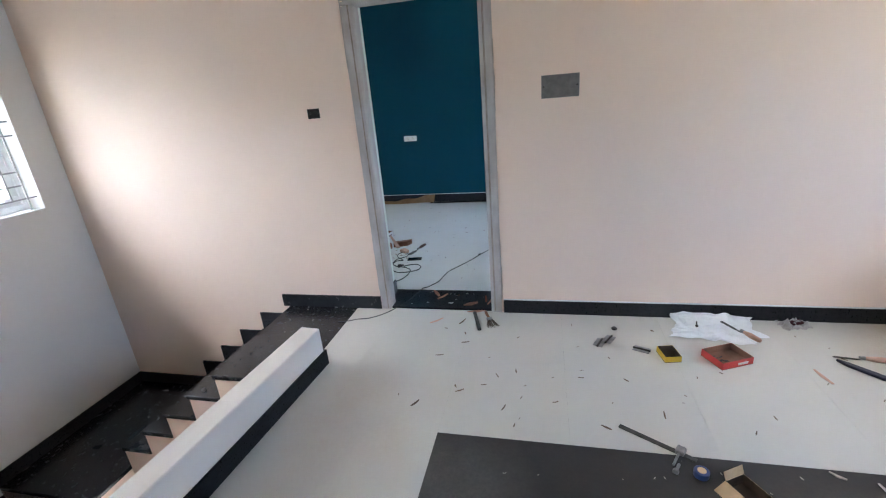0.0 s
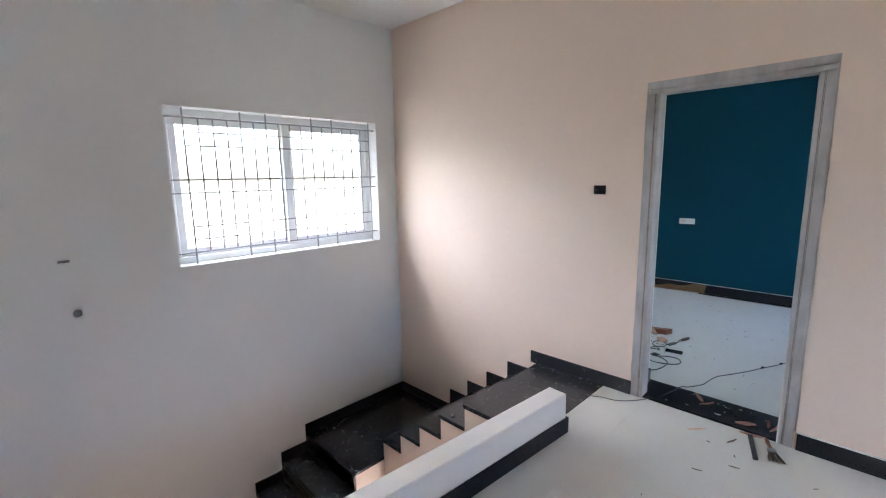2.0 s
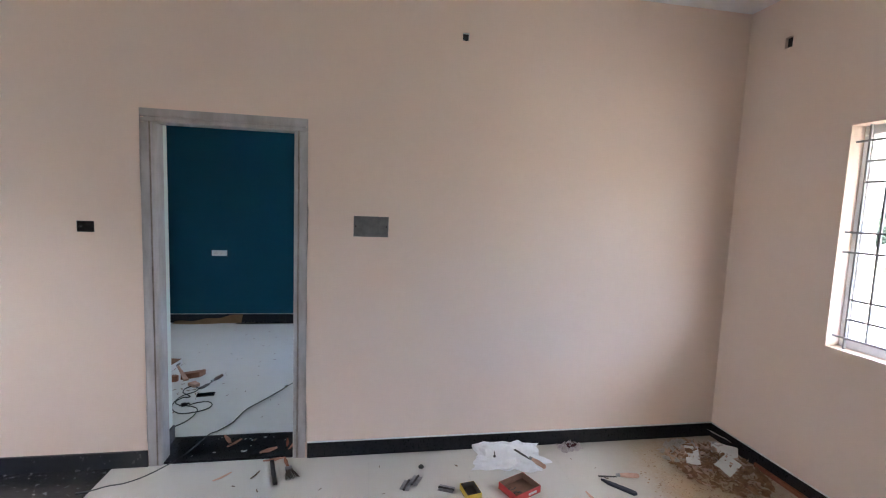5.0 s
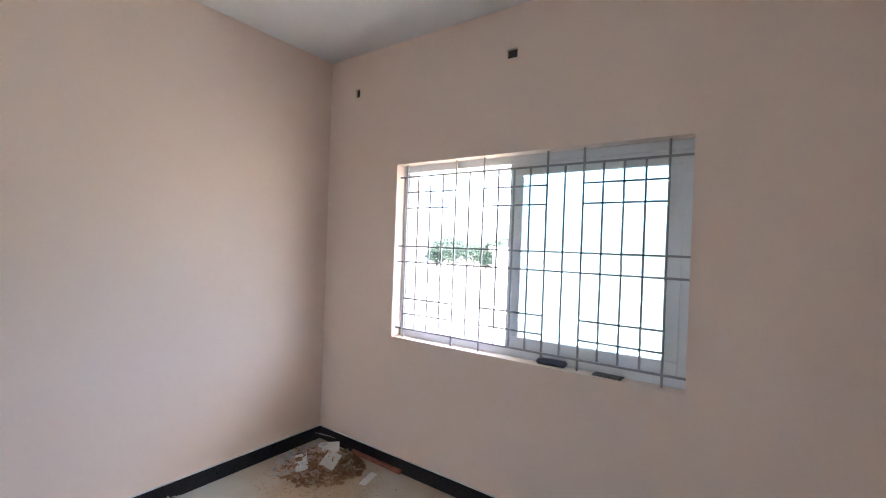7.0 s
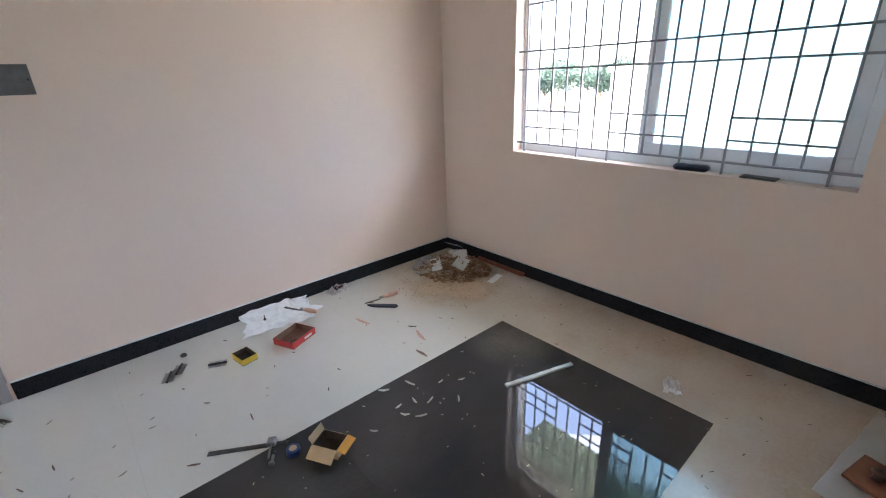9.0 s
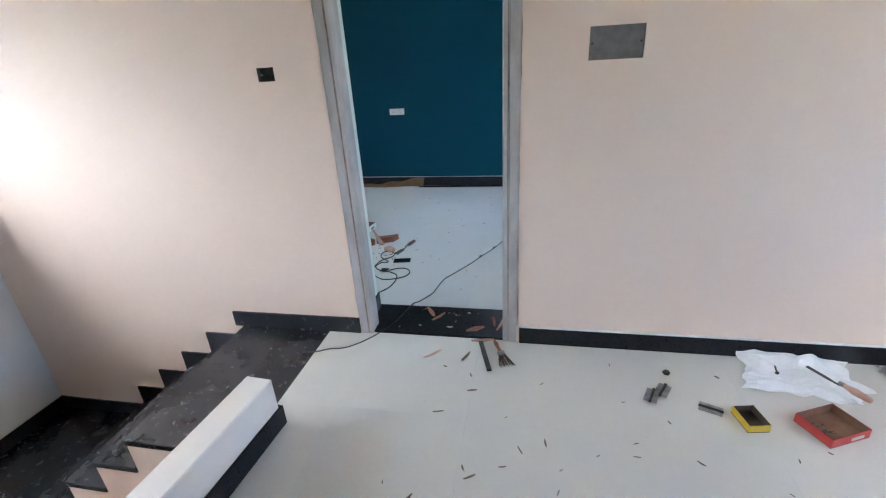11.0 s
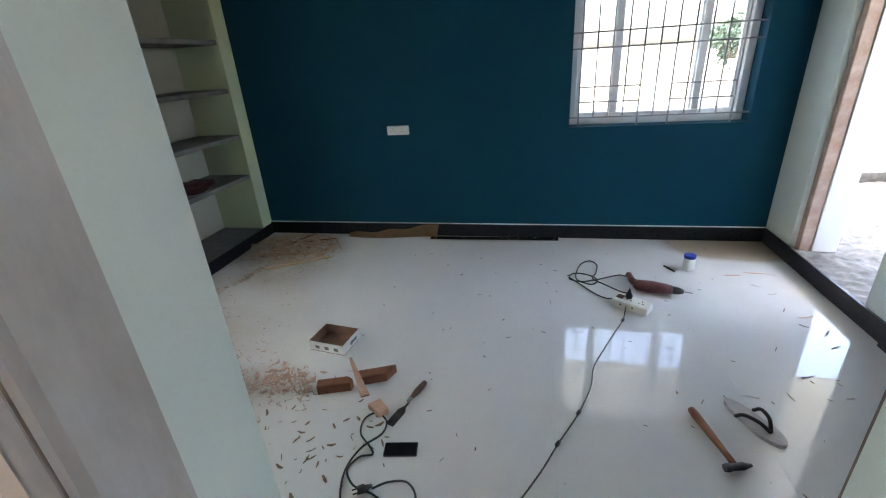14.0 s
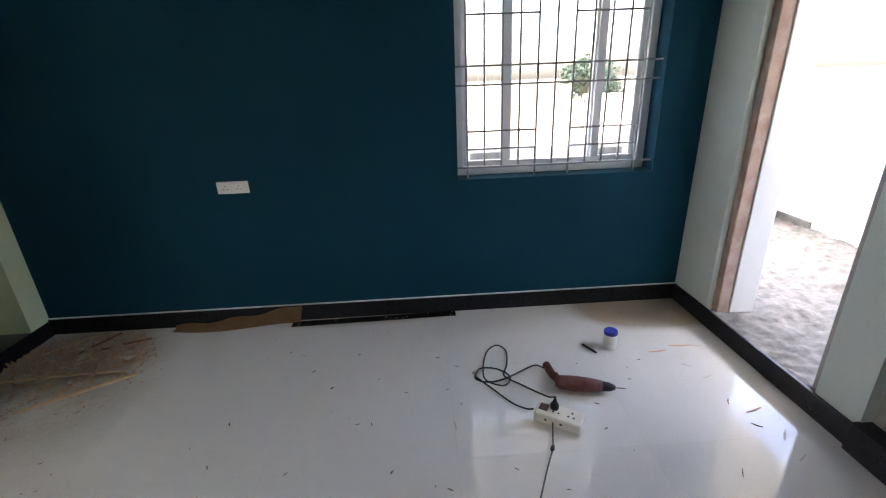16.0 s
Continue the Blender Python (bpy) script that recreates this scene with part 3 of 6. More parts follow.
prism(bm, low, WEST, LX - 0.01, 'x')
part("stair_side", bm, PEACH, stair, "peach painted lower stair side")

bm = bmesh.new()
bmesh.ops.create_icosphere(bm, subdivisions=2, radius=0.014)
for v in bm.verts:
    v.co *= 1 + 0.35 * noise.noise(v.co * 90)
    v.co.z = max(0.0, v.co.z + 0.008)
solo("mortar_lump", bm, SHELF_GREY, pose(-1.834, 2.236, -0.17), "small grey lump of mortar on the stair tread", "mortar lump")

# low kerb wall guarding the stairwell
kerb = thing("stairwell_kerb", pose(-1.008, 2.36, 0, 0, 0, PARAPET_TURN), "low white-painted kerb wall with black granite base", "kerb wall", kind="structure")
bm = bmesh.new()
box(bm, (-0.125, -2.55, 0.0), (0.0, 0.0, 0.25), 0.006)
part("wall_body", bm, KERB_WHITE, kerb)
bm = bmesh.new()
box(bm, (0.0, -2.55, 0.0), (0.012, 0.012, 0.1), 0.002)
box(bm, (-0.125, 0.0, 0.0), (0.0, 0.012, 0.1), 0.002)
part("skirting", bm, BLACK, kerb, "black granite skirting")


# ---- windows and grilles ----
def window(name, m, w, z0, z1, mullions, opened, label, tints=(), d0=0.13, stile=0.048):
    """u along the width, v outwards. Sliding upvc window set back in the reveal."""
    win = thing(name, m, label, "window", kind="structure")
    bm = bmesh.new()
    d1, fw = d0 + 0.08, 0.05
    box(bm, (0, d0, z0), (w, d1, z0 + fw), 0.004)
    box(bm, (0, d0, z1 - fw), (w, d1, z1), 0.004)
    box(bm, (0, d0 + 0.001, z0 + fw), (fw, d1 - 0.001, z1 - fw), 0.004)
    box(bm, (w - fw, d0 + 0.001, z0 + fw), (w, d1 - 0.001, z1 - fw), 0.004)
    part("window_frame", bm, UPVC, win)
    edges = [fw * 0.7, *[q * w for q in mullions], w - fw * 0.7]
    for k, (a, b) in enumerate(zip(edges, edges[1:])):
        if k in opened:
            continue
        off = d0 + (0.012 if k % 2 else 0.042)
        a2, b2, s = (a - 0.03 if k else a), (b + 0.03 if k < len(edges) - 2 else b), stile
        bm = bmesh.new()
        box(bm, (a2, off, z0 + fw * 0.7), (b2, off + 0.026, z0 + fw * 0.7 + s), 0.003)
        box(bm, (a2, off, z1 - fw * 0.7 - s), (b2, off + 0.026, z1 - fw * 0.7), 0.003)
        box(bm, (a2, off + 0.001, z0 + fw * 0.7 + s), (a2 + s, off + 0.025, z1 - fw * 0.7 - s), 0.003)
        box(bm, (b2 - s, off + 0.001, z0 + fw * 0.7 + s), (b2, off + 0.025, z1 - fw * 0.7 - s), 0.003)
        sash = part("sash", bm, UPVC, win)
        bm = bmesh.new()
        box(bm, (a2 + s - 0.005, off + 0.010, z0 + fw * 0.7 + s - 0.005), (b2 - s + 0.005, off + 0.015, z1 - fw * 0.7 - s + 0.005))
        pane = part("pane", bm, GLASS_TINT if k in tints else GLASS, sash)
        pane.visible_shadow = False
    return win


def grille(m, w, z0, z1, cells, first, step, levels, label):
    """Welded square-bar grille: groups of ladder cells at head and sill, twin rods across the middle."""
    g = thing("window_grille", m, label, "window grille", "window grilles")
    n = sum(c for c, _ in cells)
    r, v = 0.0055, 0.05
    ends, at = {0}, 0
    for c, ladder in cells:
        at += c
        ends.add(at)
    long_bar, short_bar, rod = bmesh.new(), bmesh.new(), bmesh.new()
    box(long_bar, (-r, -r, z0), (r, r, z1), 0.0015)
    box(short_bar, (-r, -r, levels[0]), (r, r, levels[-1]), 0.0015)
    box(rod, (0, -r, -r), (w, r, r), 0.0015)
    long_me, short_me, rod_me = mesh_of("long_bar", long_bar, GRILLE), mesh_of("short_bar", short_bar, GRILLE), mesh_of("rod", rod, GRILLE)
    for k in range(n + 1):
        shared("upright_bar", long_me if k in ends else short_me, g, pose(first + k * step, v, 0))
    for k in (0, 3, 4, 7):
        shared("cross_rod", rod_me, g, pose(0, v - 0.009, levels[k]))
    at = 0
    for c, ladder in cells:
        if ladder:
            bm = bmesh.new()
            box(bm, (first + at * step, -r, -r), (first + (at + c) * step, r, r), 0.0015)
            me = mesh_of("ladder_rod", bm, GRILLE)
            for k in (1, 2, 5, 6):
                shared("ladder_rod", me, g, pose(0, v - 0.008, levels[k]))
        at += c
    return g


WIDE = [(4, True), (2, False), (4, True), (2, False), (4, True)]
NARROW = [(4, True), (2, False), (4, True)]
m1 = pose(WEST, 1.005, 0, 0, 0, 90)
window("window_1", m1, 1.845, 0.908, 2.075, [0.52], (), "white sliding window of two panes behind a steel grille", stile=0.075)
grille(m1, 1.845, 0.908, 2.075, WIDE, 0.133, 0.1034, [1.0, 1.098, 1.197, 1.452, 1.55, 1.80, 1.90, 2.003], "grey steel bar grille across the stair window")
m2 = pose(EAST, 2.36, 0, 0, 0, -90)
window("window_2", m2, 1.83, 0.922, 2.135, [0.475], (0,), "white sliding window, one half slid open", (1,), 0.085, 0.085)
grille(m2, 1.83, 0.922, 2.135, WIDE, 0.058, 0.1040, [0.984, 1.09, 1.197, 1.454, 1.562, 1.83, 1.94, 2.048], "grey steel bar grille across the hall window")
m3 = pose(-0.20, R_NORTH, 0, 0, 0, 0)
window("window_3", m3, 1.204, 0.893, 2.12, [0.27, 0.73], (), "white three-pane sliding window behind a steel grille")
BEDROOM = [0.957, 1.066, 1.17, 1.428, 1.53, 1.79, 1.895, 2.0]
grille(m3, 1.204, 0.893, 2.12, NARROW, 0.067, 0.1033, BEDROOM, "grey steel bar grille in the blue wall window")
m4 = pose(WEST, 3.62, 0, 0, 0, 90)
window("window_4", m4, 1.054, 0.893, 2.12, [0.5], (), "white two-pane sliding window in the green wall")
grille(m4, 1.054, 0.893, 2.12, NARROW, 0.027, 0.1, BEDROOM, "grey steel bar grille in the green wall window")

# ---- doorway frame, open leaf, other doors ----
frame_ob = thing("door_frame", pose(0, NORTH, 0), "grey puttied timber door frame with grooved moulding", "door frame", kind="structure")
prof = [(0, -0.006), (0, 0.09), (0.075, 0.09), (0.075, 0.004), (0.068, -0.006), (0.052, -0.006), (0.050, 0.001), (0.044, 0.001), (0.042, -0.006)]
bm = bmesh.new()
prism(bm, [(-0.905 + a, b) for a, b in prof], 0.0, 2.025, 'z')
part("jamb", bm, FRAME_GREY, frame_ob)
bm = bmesh.new()
prism(bm, [(-0.007 - a, b) for a, b in prof], 0.0, 2.025, 'z')
part("jamb", bm, FRAME_GREY, frame_ob)
bm = bmesh.new()
prism(bm, [(b, 2.10 - a) for a, b in prof], -0.905, -0.007, 'x')
part("head", bm, FRAME_GREY, frame_ob)
# bare brown beads left in the groove, and putty smeared over the plaster edge
for side in (-0.905, -0.007):
    for a0, a1 in ((0.0425, 0.0455), (0.0485, 0.0515)):
        bm = bmesh.new()
        u0, u1 = (side + a0, side + a1) if side < -0.5 else (side - a1, side - a0)
        box(bm, (u0, -0.0048, 0.0), (u1, 0.002, 2.04), 0.001)
        part("bead", bm, GROOVE_WOOD, frame_ob, "bare brown bead in the groove")
    bm = bmesh.new()
    rows, sign = [], (-1 if side < -0.5 else 1)
    for k in range(106):
        z = 0.104 + k * 0.019
        reach = 0.004 + 0.006 * noise.noise(Vector((z * 2.3, side * 5, 0))) + 0.004 * noise.noise(Vector((z * 17, side * 5, 2)))
        rows.append([bm.verts.new(p) for p in ((side - sign * 0.003, -0.0065, z), (side + sign * 0.004, -0.006, z), (side + sign * max(0.003, reach), -0.0012, z))])
    for p, q in zip(rows, rows[1:]):
        for k in range(2):
            bm.faces.new((p[k], q[k], q[k + 1], p[k + 1]))
    bmesh.ops.solidify(bm, geom=bm.faces[:], thickness=0.001)
    part("putty_smear", bm, FRAME_GREY, frame_ob, "ragged grey putty smeared onto the plaster")
leaf = thing("door_1", pose(0.02, R_SOUTH + 0.012, 0.02), "brown wooden door leaf folded open against the wall", "door", kind="structure")
bm = bmesh.new()
box(bm, (0.0, 0.0, 0.0), (0.80, 0.038, 2.03), 0.002)
part("leaf", bm, LEAF_EDGE, leaf)
bm = bmesh.new()
box(bm, (0.012, 0.038, 0.012), (0.788, 0.042, 2.018), 0.001)
part("skin", bm, DOOR_BROWN, leaf, "dark brown door skin")
bm = bmesh.new()
cyl(bm, (0.72, 0.042, 1.0), (0.72, 0.08, 1.0), 0.01)
cyl(bm, (0.73, 0.075, 1.0), (0.62, 0.075, 1.0), 0.009)
part("handle", bm, STEEL, leaf, "steel lever handle")

bath = thing("door_2", pose(R_EAST + 0.07, 4.2, 0.13), "closed dark brown flush door in a pale frame", "door", kind="structure")
bm = bmesh.new()
box(bm, (0.0, 0.045, 0.0), (0.035, 0.785, 1.945), 0.002)
part("leaf", bm, DOOR_BROWN, bath)
bm = bmesh.new()
box(bm, (-0.02, 0.785, 0.0), (0.05, 0.83, 1.99), 0.003)
box(bm, (-0.02, 0.0, 0.0), (0.05, 0.045, 1.99), 0.003)
box(bm, (-0.021, 0.045, 1.945), (0.051, 0.785, 1.99), 0.003)
part("frame", bm, FRAME_GREY, bath)
bm = bmesh.new()
box(bm, (-0.1, 0.0, -0.02), (-0.021, 0.83, 0.003), 0.002)
part("sill", bm, BLACK, bath, "black granite door sill")
balc = thing("door_frame", pose(R_EAST, 5.239, 0.1), "bare timber lining of the balcony doorway", "door frame", kind="structure")
bm = bmesh.new()
box(bm, (0.03, 0.725, 0.0), (0.10, 0.778, 2.05), 0.004)
part("jamb", bm, FRAME_WOOD, balc)
bm = bmesh.new()
box(bm, (0.03, 0.002, 0.0), (0.10, 0.045, 2.05), 0.004)
part("jamb", bm, FRAME_GREY, balc)
bm = bmesh.new()
box(bm, (0.101, 0.715, 0.0), (0.245, 0.778, 2.05), 0.003)
part("reveal_panel", bm, GREYWHITE, balc)

# ---- built-in shelf niche ----
niche = thing("built_in_shelf", pose(0, 0, 0), "pale green built-in wall shelves with grey cement boards", "shelf", kind="structure")
NF = -2.886
bm = bmesh.new()
box(bm, (WEST, 5.30, 0.0), (NF, 5.41, CEIL))
part("side_pier", bm, GREEN, niche)
bm = bmesh.new()
box(bm, (WEST, 6.22, 0.0), (NF, R_NORTH, CEIL))
part("side_pier", bm, GREEN, niche)
bm = bmesh.new()
box(bm, (WEST, 5.41, 0.0), (NF, 6.22, 0.095))
part("plinth", bm, SHELF_GREY, niche)
bm = bmesh.new()
box(bm, (WEST, 5.41, 0.095), (-3.30, 6.22, CEIL))
part("back_panel", bm, NICHE_BACK, niche, "pale grey unpainted back of the shelves")
for z in (0.60, 0.945, 1.31, 1.67, 2.03, 2.39):
    bm = bmesh.new()
    box(bm, (WEST, 5.41, z - 0.035), (NF - 0.012, 6.22, z), 0.004)
    part("board", bm, SHELF_GREY, niche)
bm = bmesh.new()
bmesh.ops.create_icosphere(bm, subdivisions=4, radius=1.0)
for v in bm.verts:
    q = v.co.copy()
    k = 1 + 0.35 * noise.noise(q * 2.3)
    v.co = Vector((q.x * 0.15 * k, q.y * 0.24 * k, max(-0.002, (q.z + 0.25) * 0.045 * k)))
solo("folded_cloth", bm, MAROON, pose(-3.10, 5.72, 0.602), "crumpled maroon cloth lying on the shelf", "cloth", smooth=True)

# ---- terrace and outdoors ----
def rough_sheet(name, x0, x1, y0, y1, z, amp, step, mat, label, category):
    bm = bmesh.new()
    nx, ny = int((x1 - x0) / step), int((y1 - y0) / step)
    g = [[bm.verts.new((x0 + (x1 - x0) * i / nx, y0 + (y1 - y0) * j / ny, 0)) for j in range(ny + 1)] for i in range(nx + 1)]
    for row in g:
        for v in row:
            v.co.z = z + amp * noise.noise(Vector((v.co.x * 5, v.co.y * 9, 0))) + amp * 0.6 * noise.noise(Vector((v.co.x * 19, v.co.y * 24, 3)))
    for i in range(nx):
        for j in range(ny):
            bm.faces.new((g[i][j], g[i + 1][j], g[i + 1][j + 1], g[i][j + 1]))
    return solo(name, bm, mat, label=label, category=category, kind="structure", smooth=True)


rough_sheet("balcony_floor", R_EAST + 0.26, 3.05, 5.1, 7.74, 0.085, 0.03, 0.022, BALCONY_CEMENT, "rough unfinished cement balcony floor", "floor")
rough_sheet("balcony_sill", R_EAST + 0.002, R_EAST + 0.262, 5.237, 6.018, 0.088, 0.022, 0.013, BALCONY_CEMENT, "rough cement sill of the balcony doorway", "sill")
bm = bmesh.new()
box(bm, (WEST - 0.25, R_NORTH + 0.25, -0.2), (R_EAST + 0.26, 7.98, 0.05))
box(bm, (R_EAST + 0.26, 5.1, -0.2), (3.25, 7.98, 0.05))
solo("balcony_slab", bm, CONCRETE, label="grey concrete terrace slab", category="slab", kind="structure")
wall("balcony_parapet_north", 'y', 7.74, 7.94, (WEST - 0.25, 3.25), (0.05, 0.86), [], [OUTSIDE, OUTSIDE, OUTSIDE], "white-painted terrace parapet wall")
wall("balcony_parapet_east", 'x', 3.05, 3.25, (5.1, 7.74), (0.05, 0.86), [], [OUTSIDE, OUTSIDE, OUTSIDE], "white-painted terrace parapet wall")
bm = bmesh.new()
box(bm, (2.2, 7.715, 0.05), (3.05, 7.74, 0.17), 0.006)
box(bm, (3.025, 7.3, 0.05), (3.05, 7.715, 0.15), 0.006)
solo("parapet_base", bm, CONCRETE, label="rough grey cement base strip of the parapet", category="plinth", kind="structure")
for x in (0.19, 1.27):
    bm = bmesh.new()
    box(bm, (x - 0.165, 7.732, 0.775), (x + 0.165, 7.742, 0.835), 0.003)
    solo("drain_slot", bm, SHELF_GREY, label="grey cement-faced slot in the terrace parapet", category="slot", group="parapet slots", kind="structure")
bm = bmesh.new()
box(bm, (R_EAST + 0.255, 4.9, 2.48), (3.25, 6.62, 2.62), 0.004)
box(bm, (-1.2, 6.62, 2.48), (3.25, 7.98, 2.62), 0.004)
solo("balcony_ceiling", bm, OUTSIDE, label="plain white-painted slab over the balcony", category="ceiling", kind="structure")
# sunshade slabs over windows; only the hall window's is known
# unseen slab, added to tame the bright patch beside the stair window
bm = bmesh.new()
box(bm, (WEST - 0.75, 0.75, 2.14), (WEST - 0.245, 3.10, 2.24), 0.004)
solo("added_light_blocker_stair", bm, SHADE_GREEN, label="added unseen slab cutting daylight into the stair window", category="sunshade", kind="structure")
# unseen slab, added to weaken the daylight coming through window_4
bm = bmesh.new()
box(bm, (WEST - 0.75, 3.40, 2.16), (WEST - 0.245, 5.05, 2.26), 0.004)
solo("added_light_blocker_west", bm, SHADE_GREEN, label="added unseen slab cutting daylight into the bedroom window", category="sunshade", kind="structure")
bm = bmesh.new()
box(bm, (EAST + 0.245, 0.25, 2.19), (EAST + 0.90, 2.56, 2.29), 0.004)
solo("sunshade_east", bm, SHADE_GREEN, label="pale green concrete sunshade over the hall window", category="sunshade", kind="structure")
bm = bmesh.new()
bmesh.ops.create_grid(bm, x_segments=40, y_segments=40, size=900)
for v in bm.verts:
    v.co.z = -3.5 + 0.25 * noise.noise(v.co * 0.05)
solo("ground", bm, DRY_GROUND, label="dry grassy ground around the house", category="ground", kind="structure")


def tree(x, y, h, spread, seed):
    rnd = random.Random(seed)
    t = thing("tree", pose(x, y, -3.5), "leafy green tree seen far off outside", "tree", "trees outside")
    bm = bmesh.new()
    lathe(bm, (0, 0, 0), (0.1, 0.05, h * 0.55), [(0, 0.2), (0.3, 0.15), (1, 0.08)], 8)
    for k in range(6):
        a = rnd.uniform(0, 6.28)
        lathe(bm, (0.05, 0.02, h * 0.35), (math.cos(a) * spread * 0.6, math.sin(a) * spread * 0.6, h * rnd.uniform(0.6, 0.85)), [(0, 0.07), (1, 0.02)], 6)
    part("trunk", bm, BARK, t)
    bm = bmesh.new()
    for k in range(1500):
        a, rr, zz = rnd.uniform(0, 6.28), spread * rnd.random() ** 0.5, rnd.uniform(-1, 1)
        lump = 0.75 + 0.35 * noise.noise(Vector((math.cos(a) * 2, math.sin(a) * 2, zz * 2 + seed)))
        c = Vector((math.cos(a) * rr * lump, math.sin(a) * rr * lump, h * 0.68 + zz * h * 0.32 * math.sqrt(max(0.05, 1 - (rr / spread) ** 2)) * lump))
        s = rnd.uniform(0.10, 0.26)
        u = Vector((rnd.gauss(0, 1), rnd.gauss(0, 1), rnd.gauss(0, 1))).normalized()
        w = u.orthogonal().normalized()
        q = u.cross(w)
        bm.faces.new([bm.verts.new(c + d) for d in (w * s, q * s * 0.6 + u * s * 0.3, -w * s, -q * s * 0.6 + u * s * 0.3)])
    part("crown", bm, LEAF, t)
    return t


first_trees = [tree(0, 0, 6.5, 2.6, 1), tree(0, 0, 7.5, 3.2, 2), tree(0, 0, 5.5, 2.4, 3)]
spots = random.Random(5)
places = [(62 + spots.uniform(-6, 8), 8 + 5.2 * k + spots.uniform(-2, 2)) for k in range(7)] + [(56 + spots.uniform(-3, 5), 30.5 + 2.5 * k) for k in range(6)] + [(15.5, 47), (19.0, 52), (-22, 55), (24, 44), (17.0, 49.5)]
for k, (tx, ty) in enumerate(places):
    m = pose(tx, ty, -3.5, 0, 0, spots.uniform(0, 360))
    if k < 3:
        first_trees[k].matrix_world = m
    else:
        copy_thing(first_trees[k % 3], m)


def house(x, y, w, d, h, rz, rows, cols):
    t = thing("house", pose(x, y, -3.5, 0, 0, rz), "plain white flat-roofed house some way off", "house", "houses outside")
    bm = bmesh.new()
    box(bm, (-w / 2, -d / 2, 0), (w / 2, d / 2, h))
    part("wall", bm, FAR_WALL, t)
    bm = bmesh.new()
    box(bm, (-w / 2 - 0.2, -d / 2 - 0.2, h), (w / 2 + 0.2, d / 2 + 0.2, h + 0.3))
    part("roof", bm, FAR_WALL, t)
    bm = bmesh.new()
    box(bm, (-0.6, -0.03, -0.6), (0.6, 0.03, 0.6))
    me = mesh_of("window", bm, FAR_WINDOW)
    for r in range(rows):
        for c in range(cols):
            shared("window", me, t, pose(-w / 2 + (c + 0.5) * w / cols, -d / 2 - 0.01, 1.7 + 3.1 * r))
    return t


house(31, 11.8, 8, 8, 4.9, -72, 1, 3)
house(16, 30, 12, 8, 3.4, -15, 1, 4)
house(-6, 34, 14, 8, 3.2, 0, 1, 4)
bm = bmesh.new()
box(bm, (-0.1, -22, 0), (0.1, 22, 1.6))
solo("compound_wall", bm, FAR_WALL, pose(18, 18, -3.5, 0, 0, 8), "long white compound wall outside the window", "boundary wall", kind="structure")

# ---- wall fittings ----
def back_box(m, w, h, mat, label, flush=0.012):
    """Flush steel box let into plaster, with a lip and two screw lugs. x along the wall, y into it."""
    t = thing("switch_box", m, label, "switch box", "wall boxes")
    bm = bmesh.new()
    box(bm, (-w / 2, flush, -h / 2), (w / 2, flush + 0.006, h / 2))
    box(bm, (-w / 2, 0.002, -h / 2), (-w / 2 + 0.004, flush, h / 2))
    box(bm, (w / 2 - 0.004, 0.002, -h / 2), (w / 2, flush, h / 2))
    box(bm, (-w / 2 + 0.004, 0.002, h / 2 - 0.004), (w / 2 - 0.004, flush, h / 2))
    box(bm, (-w / 2 + 0.004, 0.002, -h / 2), (w / 2 - 0.004, flush, -h / 2 + 0.004))
    part("box", bm, mat, t)
    for s in (-1, 1):
        bm = bmesh.new()
        cyl(bm, (s * (w / 2 - 0.012), 0.003, 0), (s * (w / 2 - 0.012), flush, 0), 0.005, seg=10)
        part("screw_lug", bm, DARK_STEEL, t)
    return t


back_box(pose(-1.199, NORTH, 1.431), 0.088, 0.062, DARK_HOLE, "small raw dark switch box let into the peach wall", 0.02)
back_box(pose(0.376, NORTH, 1.477), 0.212, 0.126, GALV, "wide grey steel switch box let into the peach wall", 0.006)
for m, label in ((pose(0.925, NORTH + 0.02, 2.657), "small dark conduit hole in the peach wall"), (pose(EAST + 0.02, 2.79, 2.712, 0, 0, -90), "small dark square conduit box in the wall"),
                 (pose(EAST + 0.02, 1.49, 2.722, 0, 0, -90), "small dark square conduit box in the wall")):
    bm = bmesh.new()
    box(bm, (-0.04, 0.0, -0.04), (0.04, 0.012, 0.04))
    solo("conduit_box", bm, DARK_HOLE, m, label, "conduit box", "conduit boxes")
bm = bmesh.new()
cyl(bm, (0, -0.002, -0.012), (0, 0.02, -0.012), 0.013, seg=12)
solo("conduit_stub", bm, BLACK_RUBBER, pose(0.925, NORTH, 2.657), "round black conduit end in the wall", "conduit")
bm = bmesh.new()
lathe(bm, (0, 0, 0), (0.004, 0, 0), [(0, 0.024), (0.6, 0.024), (1, 0.02)], 20)
solo("wall_patch", bm, GALV, pose(WEST, 0.385, 0.70), "round grey blanking plug on the white wall", "blanking plate")
bm = bmesh.new()
box(bm, (0, -0.03, -0.008), (0.004, 0.03, 0.008), 0.001)
sweep(bm, [(0.004, 0.0, 0.0), (0.02, 0.0, -0.004), (0.028, 0.0, 0.008)], 0.003, 6, 4)
solo("wall_hook", bm, GALV, pose(WEST, 0.357, 1.05), "small metal hook screwed to the white wall", "hook")

